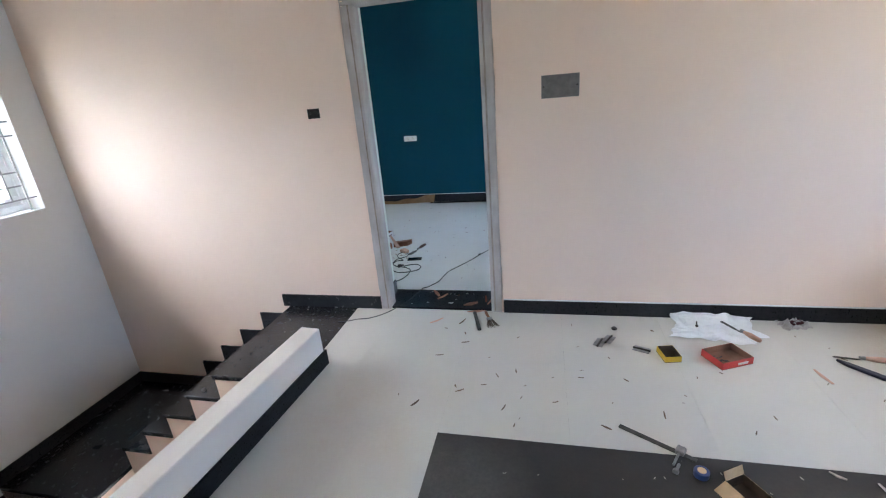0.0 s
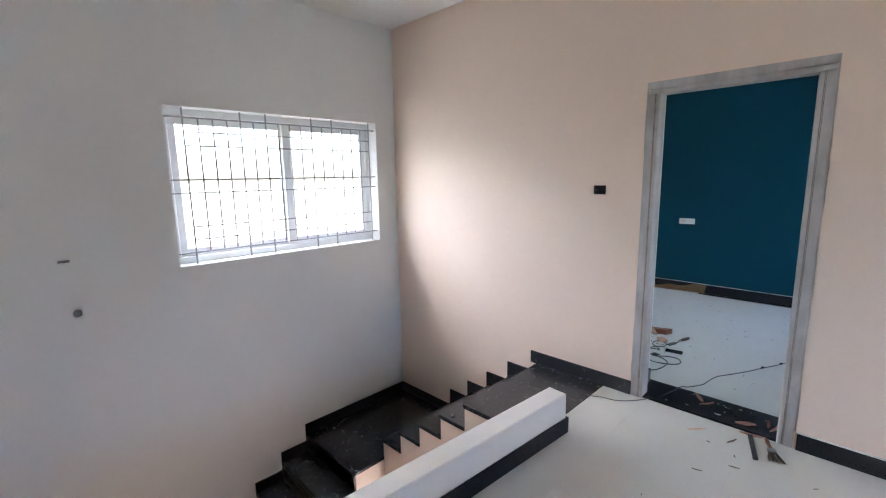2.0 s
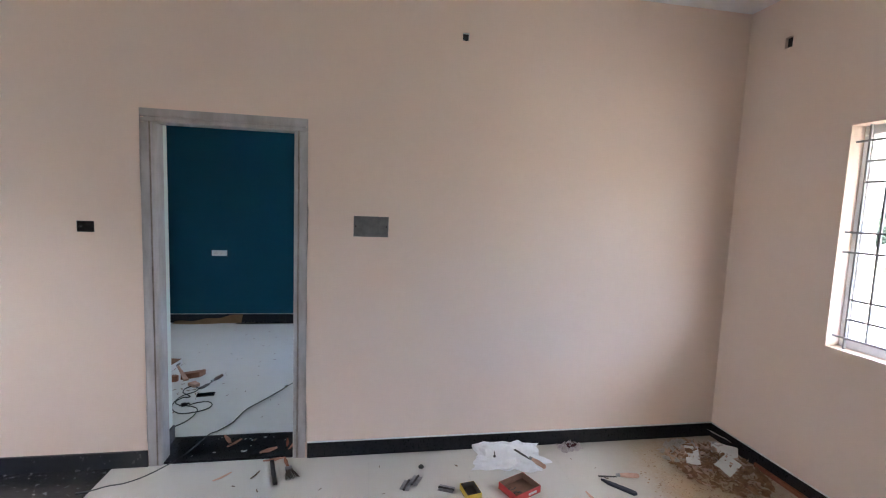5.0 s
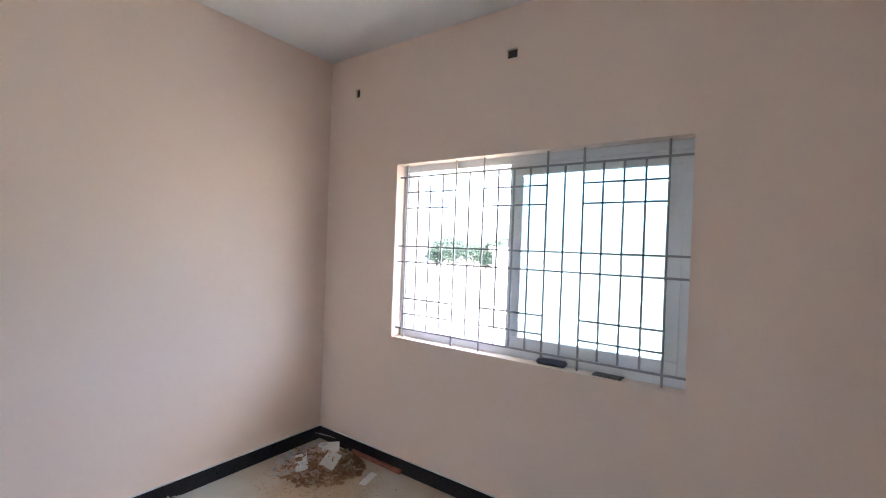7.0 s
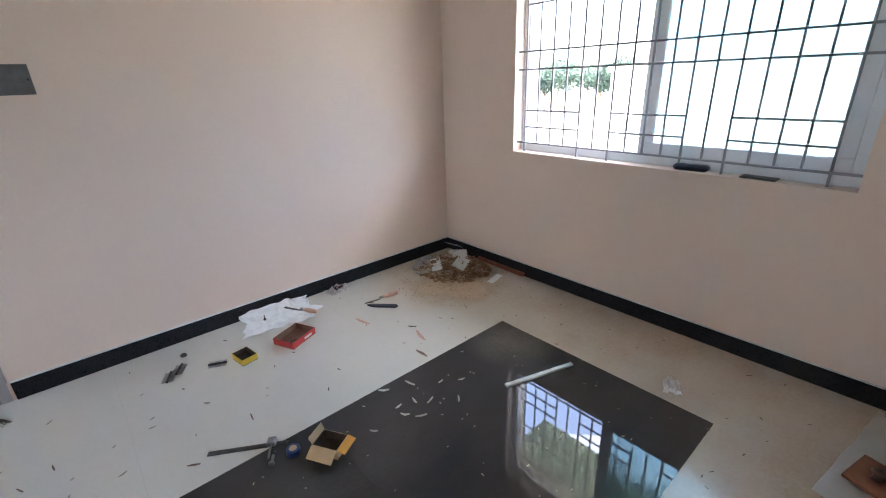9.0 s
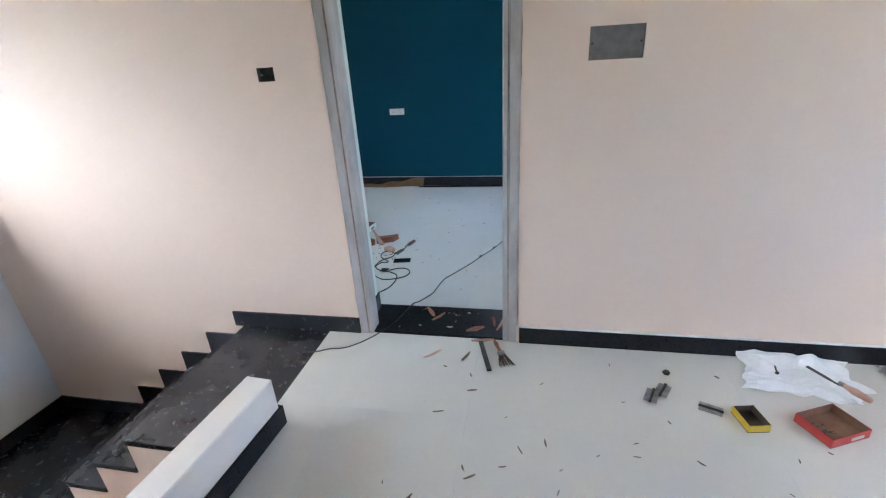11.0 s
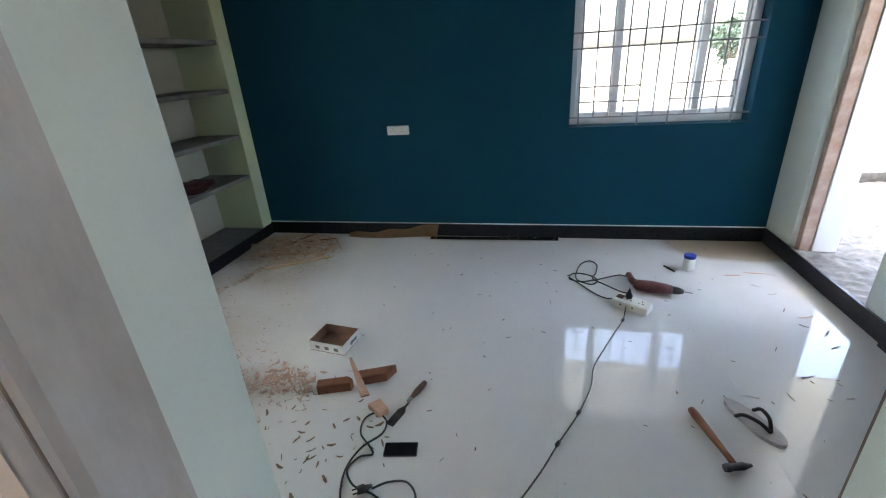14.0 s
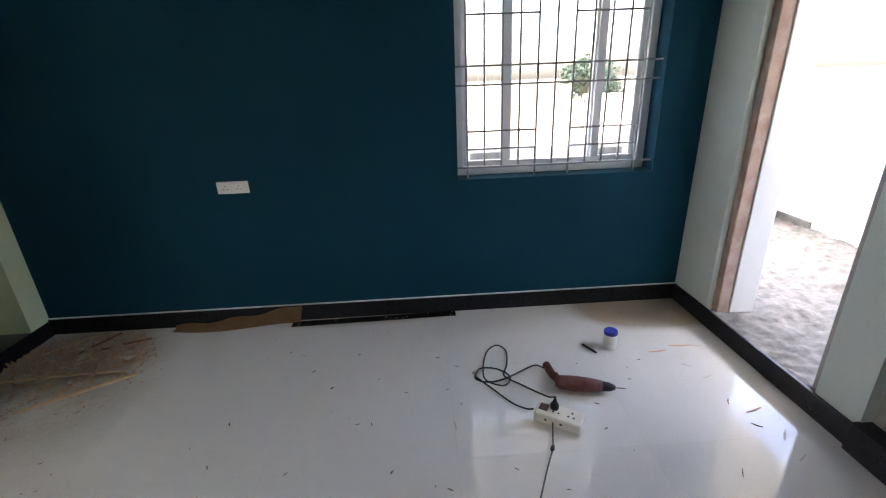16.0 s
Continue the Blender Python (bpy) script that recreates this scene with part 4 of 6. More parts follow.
sock = thing("wall_socket", pose(-1.54, R_NORTH, 0.915), "white two-gang wall socket on the blue wall", "socket")
bm = bmesh.new()
box(bm, (-0.092, -0.010, -0.036), (0.092, 0.0, 0.036), 0.003)
part("faceplate", bm, WHITE_PLASTIC, sock)
for k in range(2):
    bm = bmesh.new()
    box(bm, (-0.075 + k * 0.078, -0.015, -0.026), (-0.005 + k * 0.078, -0.010, 0.026), 0.002)
    mod = part("module", bm, CREAM_PLASTIC, sock)
    bm = bmesh.new()
    for dx, dz in ((0, 0.011), (-0.012, -0.008), (0.012, -0.008)):
        cyl(bm, (-0.04 + k * 0.078 + dx, -0.0155, dz), (-0.04 + k * 0.078 + dx, -0.0148, dz), 0.0035, seg=8)
    part("pin_hole", bm, BLACK_RUBBER, mod)

# window sill things
bm = bmesh.new()
box(bm, (-0.028, -0.085, 0), (0.028, 0.085, 0.032), 0.012)
solo("spectacle_case", bm, NAVY, pose(2.965, 1.20, 0.9225, 0, 0, 4), "navy leather case lying on the window sill", "case")
ph = thing("mobile_phone", pose(2.955, 0.89, 0.9225, 0, 0, -3), "slim dark phone lying flat on the window sill", "phone")
bm = bmesh.new()
box(bm, (-0.034, -0.075, 0), (0.034, 0.075, 0.008), 0.003)
part("body", bm, GALV, ph)
bm = bmesh.new()
box(bm, (-0.031, -0.07, 0.008), (0.031, 0.07, 0.0088))
part("screen", bm, PHONE, ph)


# ---- small debris ----
def sliver(bm, rnd, c, length, width, yaw, thick=0.002, curl=0.0):
    """A ragged flat splinter, slightly bent."""
    d, n = Vector((math.cos(yaw), math.sin(yaw), 0)), Vector((-math.sin(yaw), math.cos(yaw), 0))
    rows = []
    for k in range(3):
        s = k / 2 - 0.5
        w = width * (0.5 if k != 1 else 1.0) * rnd.uniform(0.6, 1.1)
        z = 0.0006 + curl * (abs(s) * 2) ** 2
        p = Vector(c) + d * (s * length) + n * rnd.uniform(-0.2, 0.2) * width
        rows.append([bm.verts.new(p + n * q + Vector((0, 0, z + h))) for q, h in ((-w / 2, 0), (w / 2, 0), (w / 2, thick), (-w / 2, thick))])
    for a, b in zip(rows, rows[1:]):
        bridge(bm, a, b)
    bm.faces.new(rows[0])
    bm.faces.new(rows[-1])


def scatter(name, seed, count, place, size, mat, label, category, thick=0.002, curl=0.004):
    rnd = random.Random(seed)
    bm = bmesh.new()
    for _ in range(count):
        x, y, z = place(rnd)
        s = rnd.uniform(*size)
        sliver(bm, rnd, (x, y, z), s, s * rnd.uniform(0.15, 0.45), rnd.uniform(0, 6.28), thick, rnd.uniform(0, curl))
    return solo(name, bm, mat, label=label, category=category, kind="stuff")


def disc(cx, cy, rx, ry, heap=0.0):
    def place(rnd):
        a, r = rnd.uniform(0, 6.28), rnd.random() ** 0.65
        return cx + rx * r * math.cos(a), cy + ry * r * math.sin(a), heap * (1 - r) * rnd.random()
    return place


def band(points, spread):
    def place(rnd):
        k = rnd.randrange(len(points) - 1)
        a, b, s = points[k], points[k + 1], rnd.random()
        return a[0] + (b[0] - a[0]) * s + rnd.gauss(0, spread), a[1] + (b[1] - a[1]) * s + rnd.gauss(0, spread), 0.0
    return place


def chip(x, y, length, yaw, mat, label, group, width=0.25, z=0.0, thick=0.004):
    rnd = random.Random(int(x * 1000) + int(y * 777))
    bm = bmesh.new()
    sliver(bm, rnd, (0, 0, 0), length, length * width, 0, thick, thick * 0.75)
    return solo("wood_chip", bm, mat, pose(x, y, z, 0, 0, yaw), label, "wood chip", group)


HALL_CHIPS = "wood chips on the hall floor"
for x, y, l, yaw in ((1.647, 2.508, 0.12, -78), (1.813, 2.122, 0.12, -106), (1.706, 1.975, 0.09, -85), (1.838, 2.237, 0.055, -49), (-0.445, 2.928, 0.11, 45), (-0.265, 2.93, 0.08, 70),
                     (-0.201, 2.672, 0.05, 10), (0.029, 2.353, 0.04, 120), (-0.155, 2.203, 0.05, 30), (0.085, 2.098, 0.045, 70), (0.13, 2.402, 0.04, 100), (0.338, 2.168, 0.03, 20),
                     (0.83, 2.132, 0.05, 85), (0.702, 2.38, 0.03, 140), (-0.367, 2.079, 0.06, 60), (-0.336, 2.52, 0.05, 15), (0.56, 2.02, 0.05, -30), (1.179, 2.062, 0.03, 60)):
    chip(x, y, l, yaw, SPLINTER if l < 0.1 else WOOD_PALE, "thin splinter of wood lying on the cream tiles", HALL_CHIPS, 0.2, 0.0, 0.0025)
for x, y, l, yaw in ((1.375, 1.864, 0.09, -40), (1.502, 1.816, 0.10, -75), (1.352, 1.658, 0.07, -50), (1.40, 1.60, 0.09, -30), (1.494, 1.651, 0.08, 20), (1.598, 1.564, 0.07, 50), (1.709, 1.661, 0.06, -20),
                     (1.193, 1.671, 0.06, -45), (1.44, 1.70, 0.07, 80), (1.36, 1.72, 0.06, 10), (1.83, 1.35, 0.06, 30), (1.62, 1.72, 0.05, 5), (0.75, 1.45, 0.05, 40), (0.95, 1.3, 0.06, 60), (1.75, 1.1, 0.05, 15)):
    chip(x, y, l * 0.6, yaw, PALE_CHIP, "pale wood chip lying on the dark inlaid tile", "wood chips on the dark tile", 0.22)
scatter("wood_splinters", 3, 36, lambda r: (r.uniform(-0.7, 2.1), r.uniform(1.95, 3.0), 0.0), (0.008, 0.03), SPLINTER, "tiny dark splinters strewn over the cream tiles", "splinters", 0.0015, 0.001)
scatter("wood_splinters", 4, 90, lambda r: (r.uniform(0.1, 2.2), r.uniform(0.8, 1.88), 0.0), (0.005, 0.016), PALE_CHIP, "tiny pale splinters strewn over the dark tile", "splinters", 0.0015, 0.001)
scatter("wood_splinters", 6, 60, lambda r: (r.uniform(1.9, 2.85), r.uniform(0.4, 2.3), 0.0), (0.006, 0.022), SPLINTER, "tiny splinters along the east wall skirting", "splinters", 0.0015, 0.001)
scatter("stair_litter", 8, 9, lambda r: (r.uniform(-1.6, -1.15), r.uniform(2.45, 3.05), 0.0), (0.006, 0.016), PALE_CHIP, "small crumbs on the black stair head", "litter", 0.002, 0.001)

def clods(name, seed, count, place, size, mat, label):
    """Crushed lumps of sawdust, bark and torn sheet lying in a heap."""
    rnd = random.Random(seed)
    bm = bmesh.new()
    for k in range(count):
        x, y, z = place(rnd)
        r = rnd.uniform(*size)
        made = bmesh.ops.create_icosphere(bm, subdivisions=2, radius=1.0)["verts"]
        sx, sy, sz, yaw = r * rnd.uniform(0.7, 1.7), r * rnd.uniform(0.5, 1.1), r * rnd.uniform(0.25, 0.6), rnd.uniform(0, 6.28)
        for v in made:
            q = v.co * (1 + 0.7 * noise.noise(v.co * 1.7 + Vector((k * 3.1, seed, 0))))
            u, w = q.x * sx, q.y * sy
            v.co = Vector((x + u * math.cos(yaw) - w * math.sin(yaw), y + u * math.sin(yaw) + w * math.cos(yaw), max(0.001, z + (q.z + 0.55) * sz)))
    return solo(name, bm, mat, label=label, category="debris", kind="stuff")


# corner heap of shavings
clods("heap_lumps", 15, 150, disc(2.61, 2.70, 0.27, 0.31, 0.10), (0.008, 0.026), SHAVING_DARK, "crushed brown lumps of bark and sawdust in the corner")
clods("heap_lumps", 16, 60, disc(2.60, 2.72, 0.26, 0.29, 0.12), (0.007, 0.022), SHAVING_PINK, "crushed pinkish lumps of shavings in the corner")
clods("heap_lumps", 17, 7, disc(2.56, 2.80, 0.2, 0.2, 0.12), (0.012, 0.03), PLASTIC_FILM, "crumpled milky plastic lumps in the corner heap")
scatter("wood_shavings", 11, 420, disc(2.62, 2.72, 0.27, 0.31, 0.10), (0.02, 0.07), SHAVING_DARK, "heap of brown wood shavings swept into the corner", "shavings", 0.0015, 0.018)
scatter("wood_shavings", 12, 620, disc(2.47, 2.55, 0.42, 0.42, 0.01), (0.004, 0.015), SHAVING_DARK, "loose brown sawdust round the shavings heap", "shavings", 0.001, 0.004)
scatter("wood_shavings", 14, 26, disc(2.60, 2.74, 0.30, 0.28, 0.15), (0.03, 0.10), PLASTIC_FILM, "pale torn plastic and paper bits in the heap", "scraps", 0.002, 0.02)
scatter("wood_shavings", 13, 140, disc(2.61, 2.73, 0.27, 0.30, 0.11), (0.03, 0.09), SHAVING_PINK, "curled pinkish shavings in the corner heap", "shavings", 0.002, 0.02)
for x, y, z, rx, rz, w, h in ((2.62, 2.62, 0.07, 18, 30, 0.20, 0.10), (2.50, 2.78, 0.05, -12, 55, 0.24, 0.08), (2.82, 2.92, 0.09, 30, 100, 0.13, 0.09), (2.70, 2.335, 0.004, 0, 15, 0.16, 0.05), (2.72, 2.76, 0.08, 20, -40, 0.15, 0.10)):
    bm = bmesh.new()
    rnd = random.Random(int(x * 100))
    g = [[bm.verts.new(((i / 5 - 0.5) * w, (j / 3 - 0.5) * h, 0.008 * noise.noise(Vector((i * 0.6 + x * 9, j * 0.7, 0))))) for j in range(4)] for i in range(6)]
    top = bmesh.ops.extrude_face_region(bm, geom=[bm.faces.new((g[i][j], g[i + 1][j], g[i + 1][j + 1], g[i][j + 1])) for i in range(5) for j in range(3)])
    bmesh.ops.translate(bm, verts=[v for v in top["geom"] if isinstance(v, bmesh.types.BMVert)], vec=(0, 0, 0.002))
    solo("paper_scrap", bm, CARD_WHITE, pose(x, y, z, rx, 0, rz), "torn white paper scrap on the shavings heap", "paper scrap", "paper scraps")


def crumple(name, m, w, d, h, mat, label, category, seed, ragged=0.12, n=26, rise=0.0):
    """A crumpled sheet with a ragged outline."""
    bm = bmesh.new()
    g = []
    for i in range(n + 1):
        row = []
        for j in range(n + 1):
            u, v = i / n - 0.5, j / n - 0.5
            edge = max(abs(u), abs(v)) * 2
            k = 1 + ragged * noise.noise(Vector((u * 5 + seed, v * 5, 1))) * edge
            z = h * (0.45 + 0.9 * noise.noise(Vector((u * 5, v * 5, seed))) + 0.45 * noise.noise(Vector((u * 13, v * 13, seed + 5))))
            z = max(0.001, z * (1.0 - 0.55 * edge ** 3)) + rise * max(0.0, v) ** 2 * 4
            row.append(bm.verts.new((u * w * k, v * d * k, z)))
        g.append(row)
    faces = [bm.faces.new((g[i][j], g[i + 1][j], g[i + 1][j + 1], g[i][j + 1])) for i in range(n) for j in range(n)]
    top = bmesh.ops.extrude_face_region(bm, geom=faces)
    bmesh.ops.translate(bm, verts=[v for v in top["geom"] if isinstance(v, bmesh.types.BMVert)], vec=(0, 0, 0.0015))
    return solo(name, bm, mat, m, label, category, smooth=False)


crumple("plastic_bag", pose(2.53, 2.95, 0.0, 0, 0, 20), 0.17, 0.13, 0.05, PLASTIC_FILM, "crumpled milky plastic bag in the corner heap", "plastic bag", 9)
bm = bmesh.new()
box(bm, (-0.012, -0.24, 0), (0.012, 0.24, 0.03), 0.003)
solo("timber_strip", bm, WOOD_RED, pose(2.888, 2.45, 0.0, 0, 0, -1), "thin red-oxide timber strip lying along the skirting", "timber strip")
crumple("plastic_sheet", pose(1.29, 2.93, 0.0, 0, 0, -12), 0.46, 0.27, 0.028, CLOTH, "crumpled white polythene sheet spread on the tiles", "plastic sheet", 3, 0.35, 30, 0.05)
crumple("clear_packet", pose(1.755, 3.02, 0.0, 0, 0, 12), 0.17, 0.10, 0.045, PLASTIC_FILM, "crumpled clear plastic packet by the skirting", "packet", 17, 0.2, 16)
bm = bmesh.new()
for k in range(4):
    box(bm, (-0.04 + 0.02 * k, -0.02, 0.0), (-0.028 + 0.02 * k, 0.025, 0.012), 0.002)
solo("screw_card", bm, MAROON, pose(1.765, 3.015, 0.022, 0, 0, 20), "dark red screws held in the clear packet", "screws")


# ---- hand tools ----
def gouge(name, m, blade, handle, wide, hmat, label, flat=0.003):
    """Chisel along +x: flat steel blade, neck, ferrule and turned handle."""
    t = thing(name, m, label, "chisel", "chisels")
    bm = bmesh.new()
    prism(bm, [(0, -wide / 2), (0, wide / 2), (blade * 0.62, wide / 2), (blade * 0.78, 0.005), (blade, 0.004), (blade, -0.004), (blade * 0.78, -0.005), (blade * 0.62, -wide / 2)], 0.004, 0.004 + flat, 'z')
    part("blade", bm, DARK_STEEL, t, "dark steel blade")
    bm = bmesh.new()
    lathe(bm, (blade - 0.004, 0, 0.0165), (blade + handle, 0, 0.0165), [(0, 0.006), (0.05, 0.009), (0.12, 0.0085), (0.5, 0.0155), (0.88, 0.0135), (0.97, 0.012), (1, 0.008)], 14)
    part("handle", bm, hmat, t, "turned wooden handle", True)
    bm = bmesh.new()
    lathe(bm, (blade - 0.006, 0, 0.0165), (blade + 0.016, 0, 0.0165), [(0, 0.009), (1, 0.0105)], 14)
    part("ferrule", bm, STEEL, t, "steel ferrule")
    return t


def along(p, q, z=0.0):
    """A pose at p with its x axis pointing to q on the floor."""
    return pose(p[0], p[1], z, 0, 0, math.degrees(math.atan2(q[1] - p[1], q[0] - p[0])))


gouge("chisel", along((1.787, 2.695), (2.034, 2.656)), 0.115, 0.135, 0.012, WOOD_PALE, "narrow chisel with pale wooden handle on the tiles")
gouge("chisel", along((1.345, 2.985), (1.47, 2.745), 0.03), 0.14, 0.12, 0.016, WOOD_PALE, "gouge with pale wooden handle resting on the polythene")
gouge("chisel", along((-1.02, 4.20), (-0.925, 4.473)), 0.15, 0.14, 0.038, WOOD_DARK, "broad chisel with dark wooden handle on white tiles", 0.005)
bm = bmesh.new()
prism(bm, [(0, -0.004), (0.05, -0.022), (0.2, -0.02), (0.215, 0.0), (0.2, 0.014), (0.05, 0.008)], 0.0, 0.016, 'z')
bmesh.ops.bevel(bm, geom=bm.edges[:], offset=0.003, segments=1, affect='EDGES')
solo("plane_sheath", bm, NAVY, along((1.785, 2.665), (1.915, 2.515)), "dark blue folded blade sheath beside the chisel", "sheath")


def tray(name, m, w, d, h, t, outside, inside, label, category, marks=None):
    """Open carton: floor and four thin walls."""
    ob = thing(name, m, label, category)
    bm = bmesh.new()
    box(bm, (-w / 2, -d / 2, 0), (w / 2, d / 2, t))
    part("base", bm, inside, ob)
    for nm, lo, hi in (("side", (-w / 2, -d / 2, t), (-w / 2 + t, d / 2, h)), ("side", (w / 2 - t, -d / 2, t), (w / 2, d / 2, h)), ("end", (-w / 2 + t, -d / 2, t), (w / 2 - t, -d / 2 + t, h)), ("end", (-w / 2 + t, d / 2 - t, t), (w / 2 - t, d / 2, h))):
        bm = bmesh.new()
        box(bm, lo, hi, 0.0008)
        bm.normal_update()
        for f in bm.faces:
            c = f.calc_center_median()
            inner = abs(c.x) < w / 2 - t * 0.8 and abs(c.y) < d / 2 - t * 0.8
            f.material_index = 1 if inner else 0
        part(nm, bm, [outside, inside], ob)
    if marks:
        for k in range(3):
            bm = bmesh.new()
            box(bm, (-w * 0.32 + k * w * 0.27, -d / 2 - 0.0012, h * 0.3), (-w * 0.2 + k * w * 0.27, -d / 2 - 0.0002, h * 0.62))
            part("printed_mark", bm, marks, ob)
        bm = bmesh.new()
        box(bm, (w / 2 + 0.0002, -d * 0.1, h * 0.3), (w / 2 + 0.0012, d * 0.28, h * 0.62))
        part("printed_mark", bm, marks, ob)
    return ob


red = tray("carton_tray", pose(1.255, 2.625, 0, 0, 0, 24), 0.19, 0.15, 0.042, 0.003, RED_CARD, CARD_RED, "open red cardboard tray holding a few screws", "box")
bm = bmesh.new()
rnd = random.Random(21)
for k in range(9):
    x, y = rnd.uniform(-0.07, 0.0), rnd.uniform(-0.02, 0.05)
    cyl(bm, (x, y, 0.007), (x + rnd.uniform(-0.03, 0.03), y + rnd.uniform(-0.03, 0.03), 0.009), 0.003, 0.0015, 6)
solo("screw", bm, DARK_STEEL, pose(1.255, 2.625, 0, 0, 0, 24), "small heap of dark screws in the red tray", "screws", kind="stuff")
bm = bmesh.new()
box(bm, (-0.03, -0.002, -0.0005), (0.03, 0.0002, 0.012))
solo("box_print", bm, CARD_WHITE, pose(1.255, 2.625, 0.014, 0, 0, 24) @ pose(0.03, -0.0755, 0), "small white print on the red tray", "print")
# the yellow box's dark inside is shade put into the colour
tray("carton_tray", pose(0.965, 2.625, 0, 0, 0, 10), 0.088, 0.115, 0.036, 0.003, YELLOW_CARD, SACK_AND_BOX_SHADE, "small open yellow cardboard box on the tiles", "box")


def butt_hinge(m, label):
    t = thing("butt_hinge", m, label, "hinge", "hinges")
    for s in (-1, 1):
        bm = bmesh.new()
        box(bm, (min(0, s * 0.028), -0.045, 0.002), (max(0, s * 0.028), 0.045, 0.005), 0.001)
        part("leaf", bm, STEEL, t)
    bm = bmesh.new()
    cyl(bm, (0, -0.047, 0.006), (0, 0.047, 0.006), 0.006, seg=10)
    part("knuckle", bm, DARK_STEEL, t)
    return t


butt_hinge(pose(0.61, 2.735, 0.0, 0, 0, -24), "dull steel butt hinge lying on the tiles")
butt_hinge(pose(0.665, 2.775, 0.0, 0, 0, -30), "dull steel butt hinge lying on the tiles")
butt_hinge(pose(0.835, 2.68, 0.0, 0, 0, 66), "dark steel hinge lying beside the yellow box")
bm = bmesh.new()
lathe(bm, (0, 0, 0), (0, 0, 0.014), [(0, 0.017), (0.7, 0.017), (1, 0.012)], 6)
solo("hex_nut", bm, DARK_STEEL, pose(0.715, 2.905, 0.0), "single dark steel nut on the tiles", "nut")
for x, y, z, yaw in ((1.19, 2.92, 0.032, 75),):
    t = thing("wood_screw", pose(x, y, z, 0, 0, yaw), "dark wood screw lying on the polythene", "screw")
    bm = bmesh.new()
    lathe(bm, (0, 0, 0.006), (0.06, 0, 0.006), [(0, 0.004), (0.7, 0.004), (1, 0.0008)], 8)
    part("shank", bm, DARK_STEEL, t)
    bm = bmesh.new()
    lathe(bm, (-0.004, 0, 0.006), (0.004, 0, 0.006), [(0, 0.009), (1, 0.004)], 10)
    part("head", bm, DARK_STEEL, t)

# carton, tape and bar at the edge of the dark tile
CART = pose(1.01, 1.71, 0, 0, 0, -60)
# inner shade of the tan carton is painted with the dark brown
cart = tray("carton", CART, 0.115, 0.09, 0.05, 0.0025, CARD_TAN, SACK_AND_BOX_SHADE, "small open tan carton with an orange end flap", "box")
bm = bmesh.new()
box(bm, (-0.058, -0.055, 0.0), (0.058, -0.001, 0.0025), 0.0006, m=pose(0, -0.045, 0.05, 28))
part("flap", bm, CARD_TAN, cart)
bm = bmesh.new()
box(bm, (-0.035, -0.045, 0.0), (-0.001, 0.045, 0.0025), 0.0006, m=pose(-0.0575, 0.0, 0.05, 0, 68))
part("flap", bm, CARD_TAN, cart)
bm = bmesh.new()
box(bm, (0.001, -0.045, 0.0), (0.038, 0.045, 0.0025), 0.0006, m=pose(0.0575, 0.0, 0.051, 0, 14))
part("flap", bm, ORANGE_CARD, cart, "orange printed flap")
tp = thing("tape_roll", pose(0.885, 1.80, 0.0, 0, 0, -25), "roll of blue tape lying beside the carton", "tape")
bm = bmesh.new()
lathe(bm, (0, 0, 0), (0, 0, 0.026), [(0, 0.026), (0.05, 0.028), (0.95, 0.028), (1, 0.026)], 24)
part("tape", bm, BLUE_TAPE, tp)
bm = bmesh.new()
lathe(bm, (0, 0, 0.0255), (0, 0, 0.0275), [(0, 0.016), (1, 0.016)], 20)
part("core", bm, CARD_TAN, tp)
bar = thing("metal_bar", along((0.617, 2.038), (0.887, 1.872)), "flat dark steel bar with a loose clamp", "metal bar")
bm = bmesh.new()
box(bm, (0, -0.011, 0), (0.32, 0.011, 0.006), 0.001)
part("blade", bm, DARK_STEEL, bar)
bm = bmesh.new()
box(bm, (0.24, -0.02, 0.006), (0.275, 0.02, 0.03), 0.004)
cyl(bm, (0.257, -0.02, 0.018), (0.257, -0.085, 0.01), 0.005, seg=8)
part("jaw", bm, STEEL, bar)
bm = bmesh.new()
lathe(bm, (0, 0, 0.008), (0.05, 0.0, 0.008), [(0, 0.012), (0.25, 0.012), (0.26, 0.006), (1, 0.006)], 10)
solo("bolt", bm, STEEL, pose(0.79, 1.795, 0, 0, 0, 60), "short steel bolt on the dark tile", "bolt")

# chisel bar and brush beside the doorway
bm = bmesh.new()
box(bm, (0, -0.012, 0.0), (0.25, 0.012, 0.014), 0.003)
solo("pry_bar", bm, DARK_STEEL, along((-0.20, 3.06), (-0.135, 2.83)), "flat dark steel bar lying before the threshold", "pry bar")
brush = thing("paint_brush", along((-0.125, 3.07), (-0.045, 2.86)), "old paint brush with splayed grey bristles", "brush")
bm = bmesh.new()
lathe(bm, (0, 0, 0.012), (0.11, 0, 0.012), [(0, 0.007), (0.3, 0.011), (0.7, 0.008), (1, 0.012)], 12)
part("handle", bm, WOOD_MID, brush, smooth=True)
bm = bmesh.new()
box(bm, (0.105, -0.02, 0.002), (0.14, 0.02, 0.022), 0.003)
part("ferrule", bm, STEEL, brush)
bm = bmesh.new()
rnd = random.Random(4)
for k in range(90):
    a = rnd.uniform(-1, 1)
    cyl(bm, (0.138, a * 0.018, rnd.uniform(0.005, 0.019)), (rnd.uniform(0.2, 0.225), a * 0.042 + rnd.uniform(-0.004, 0.004), rnd.uniform(0.002, 0.012)), 0.0012, 0.0006, 4)
part("bristles", bm, SACK_AND_BOX_SHADE, brush)
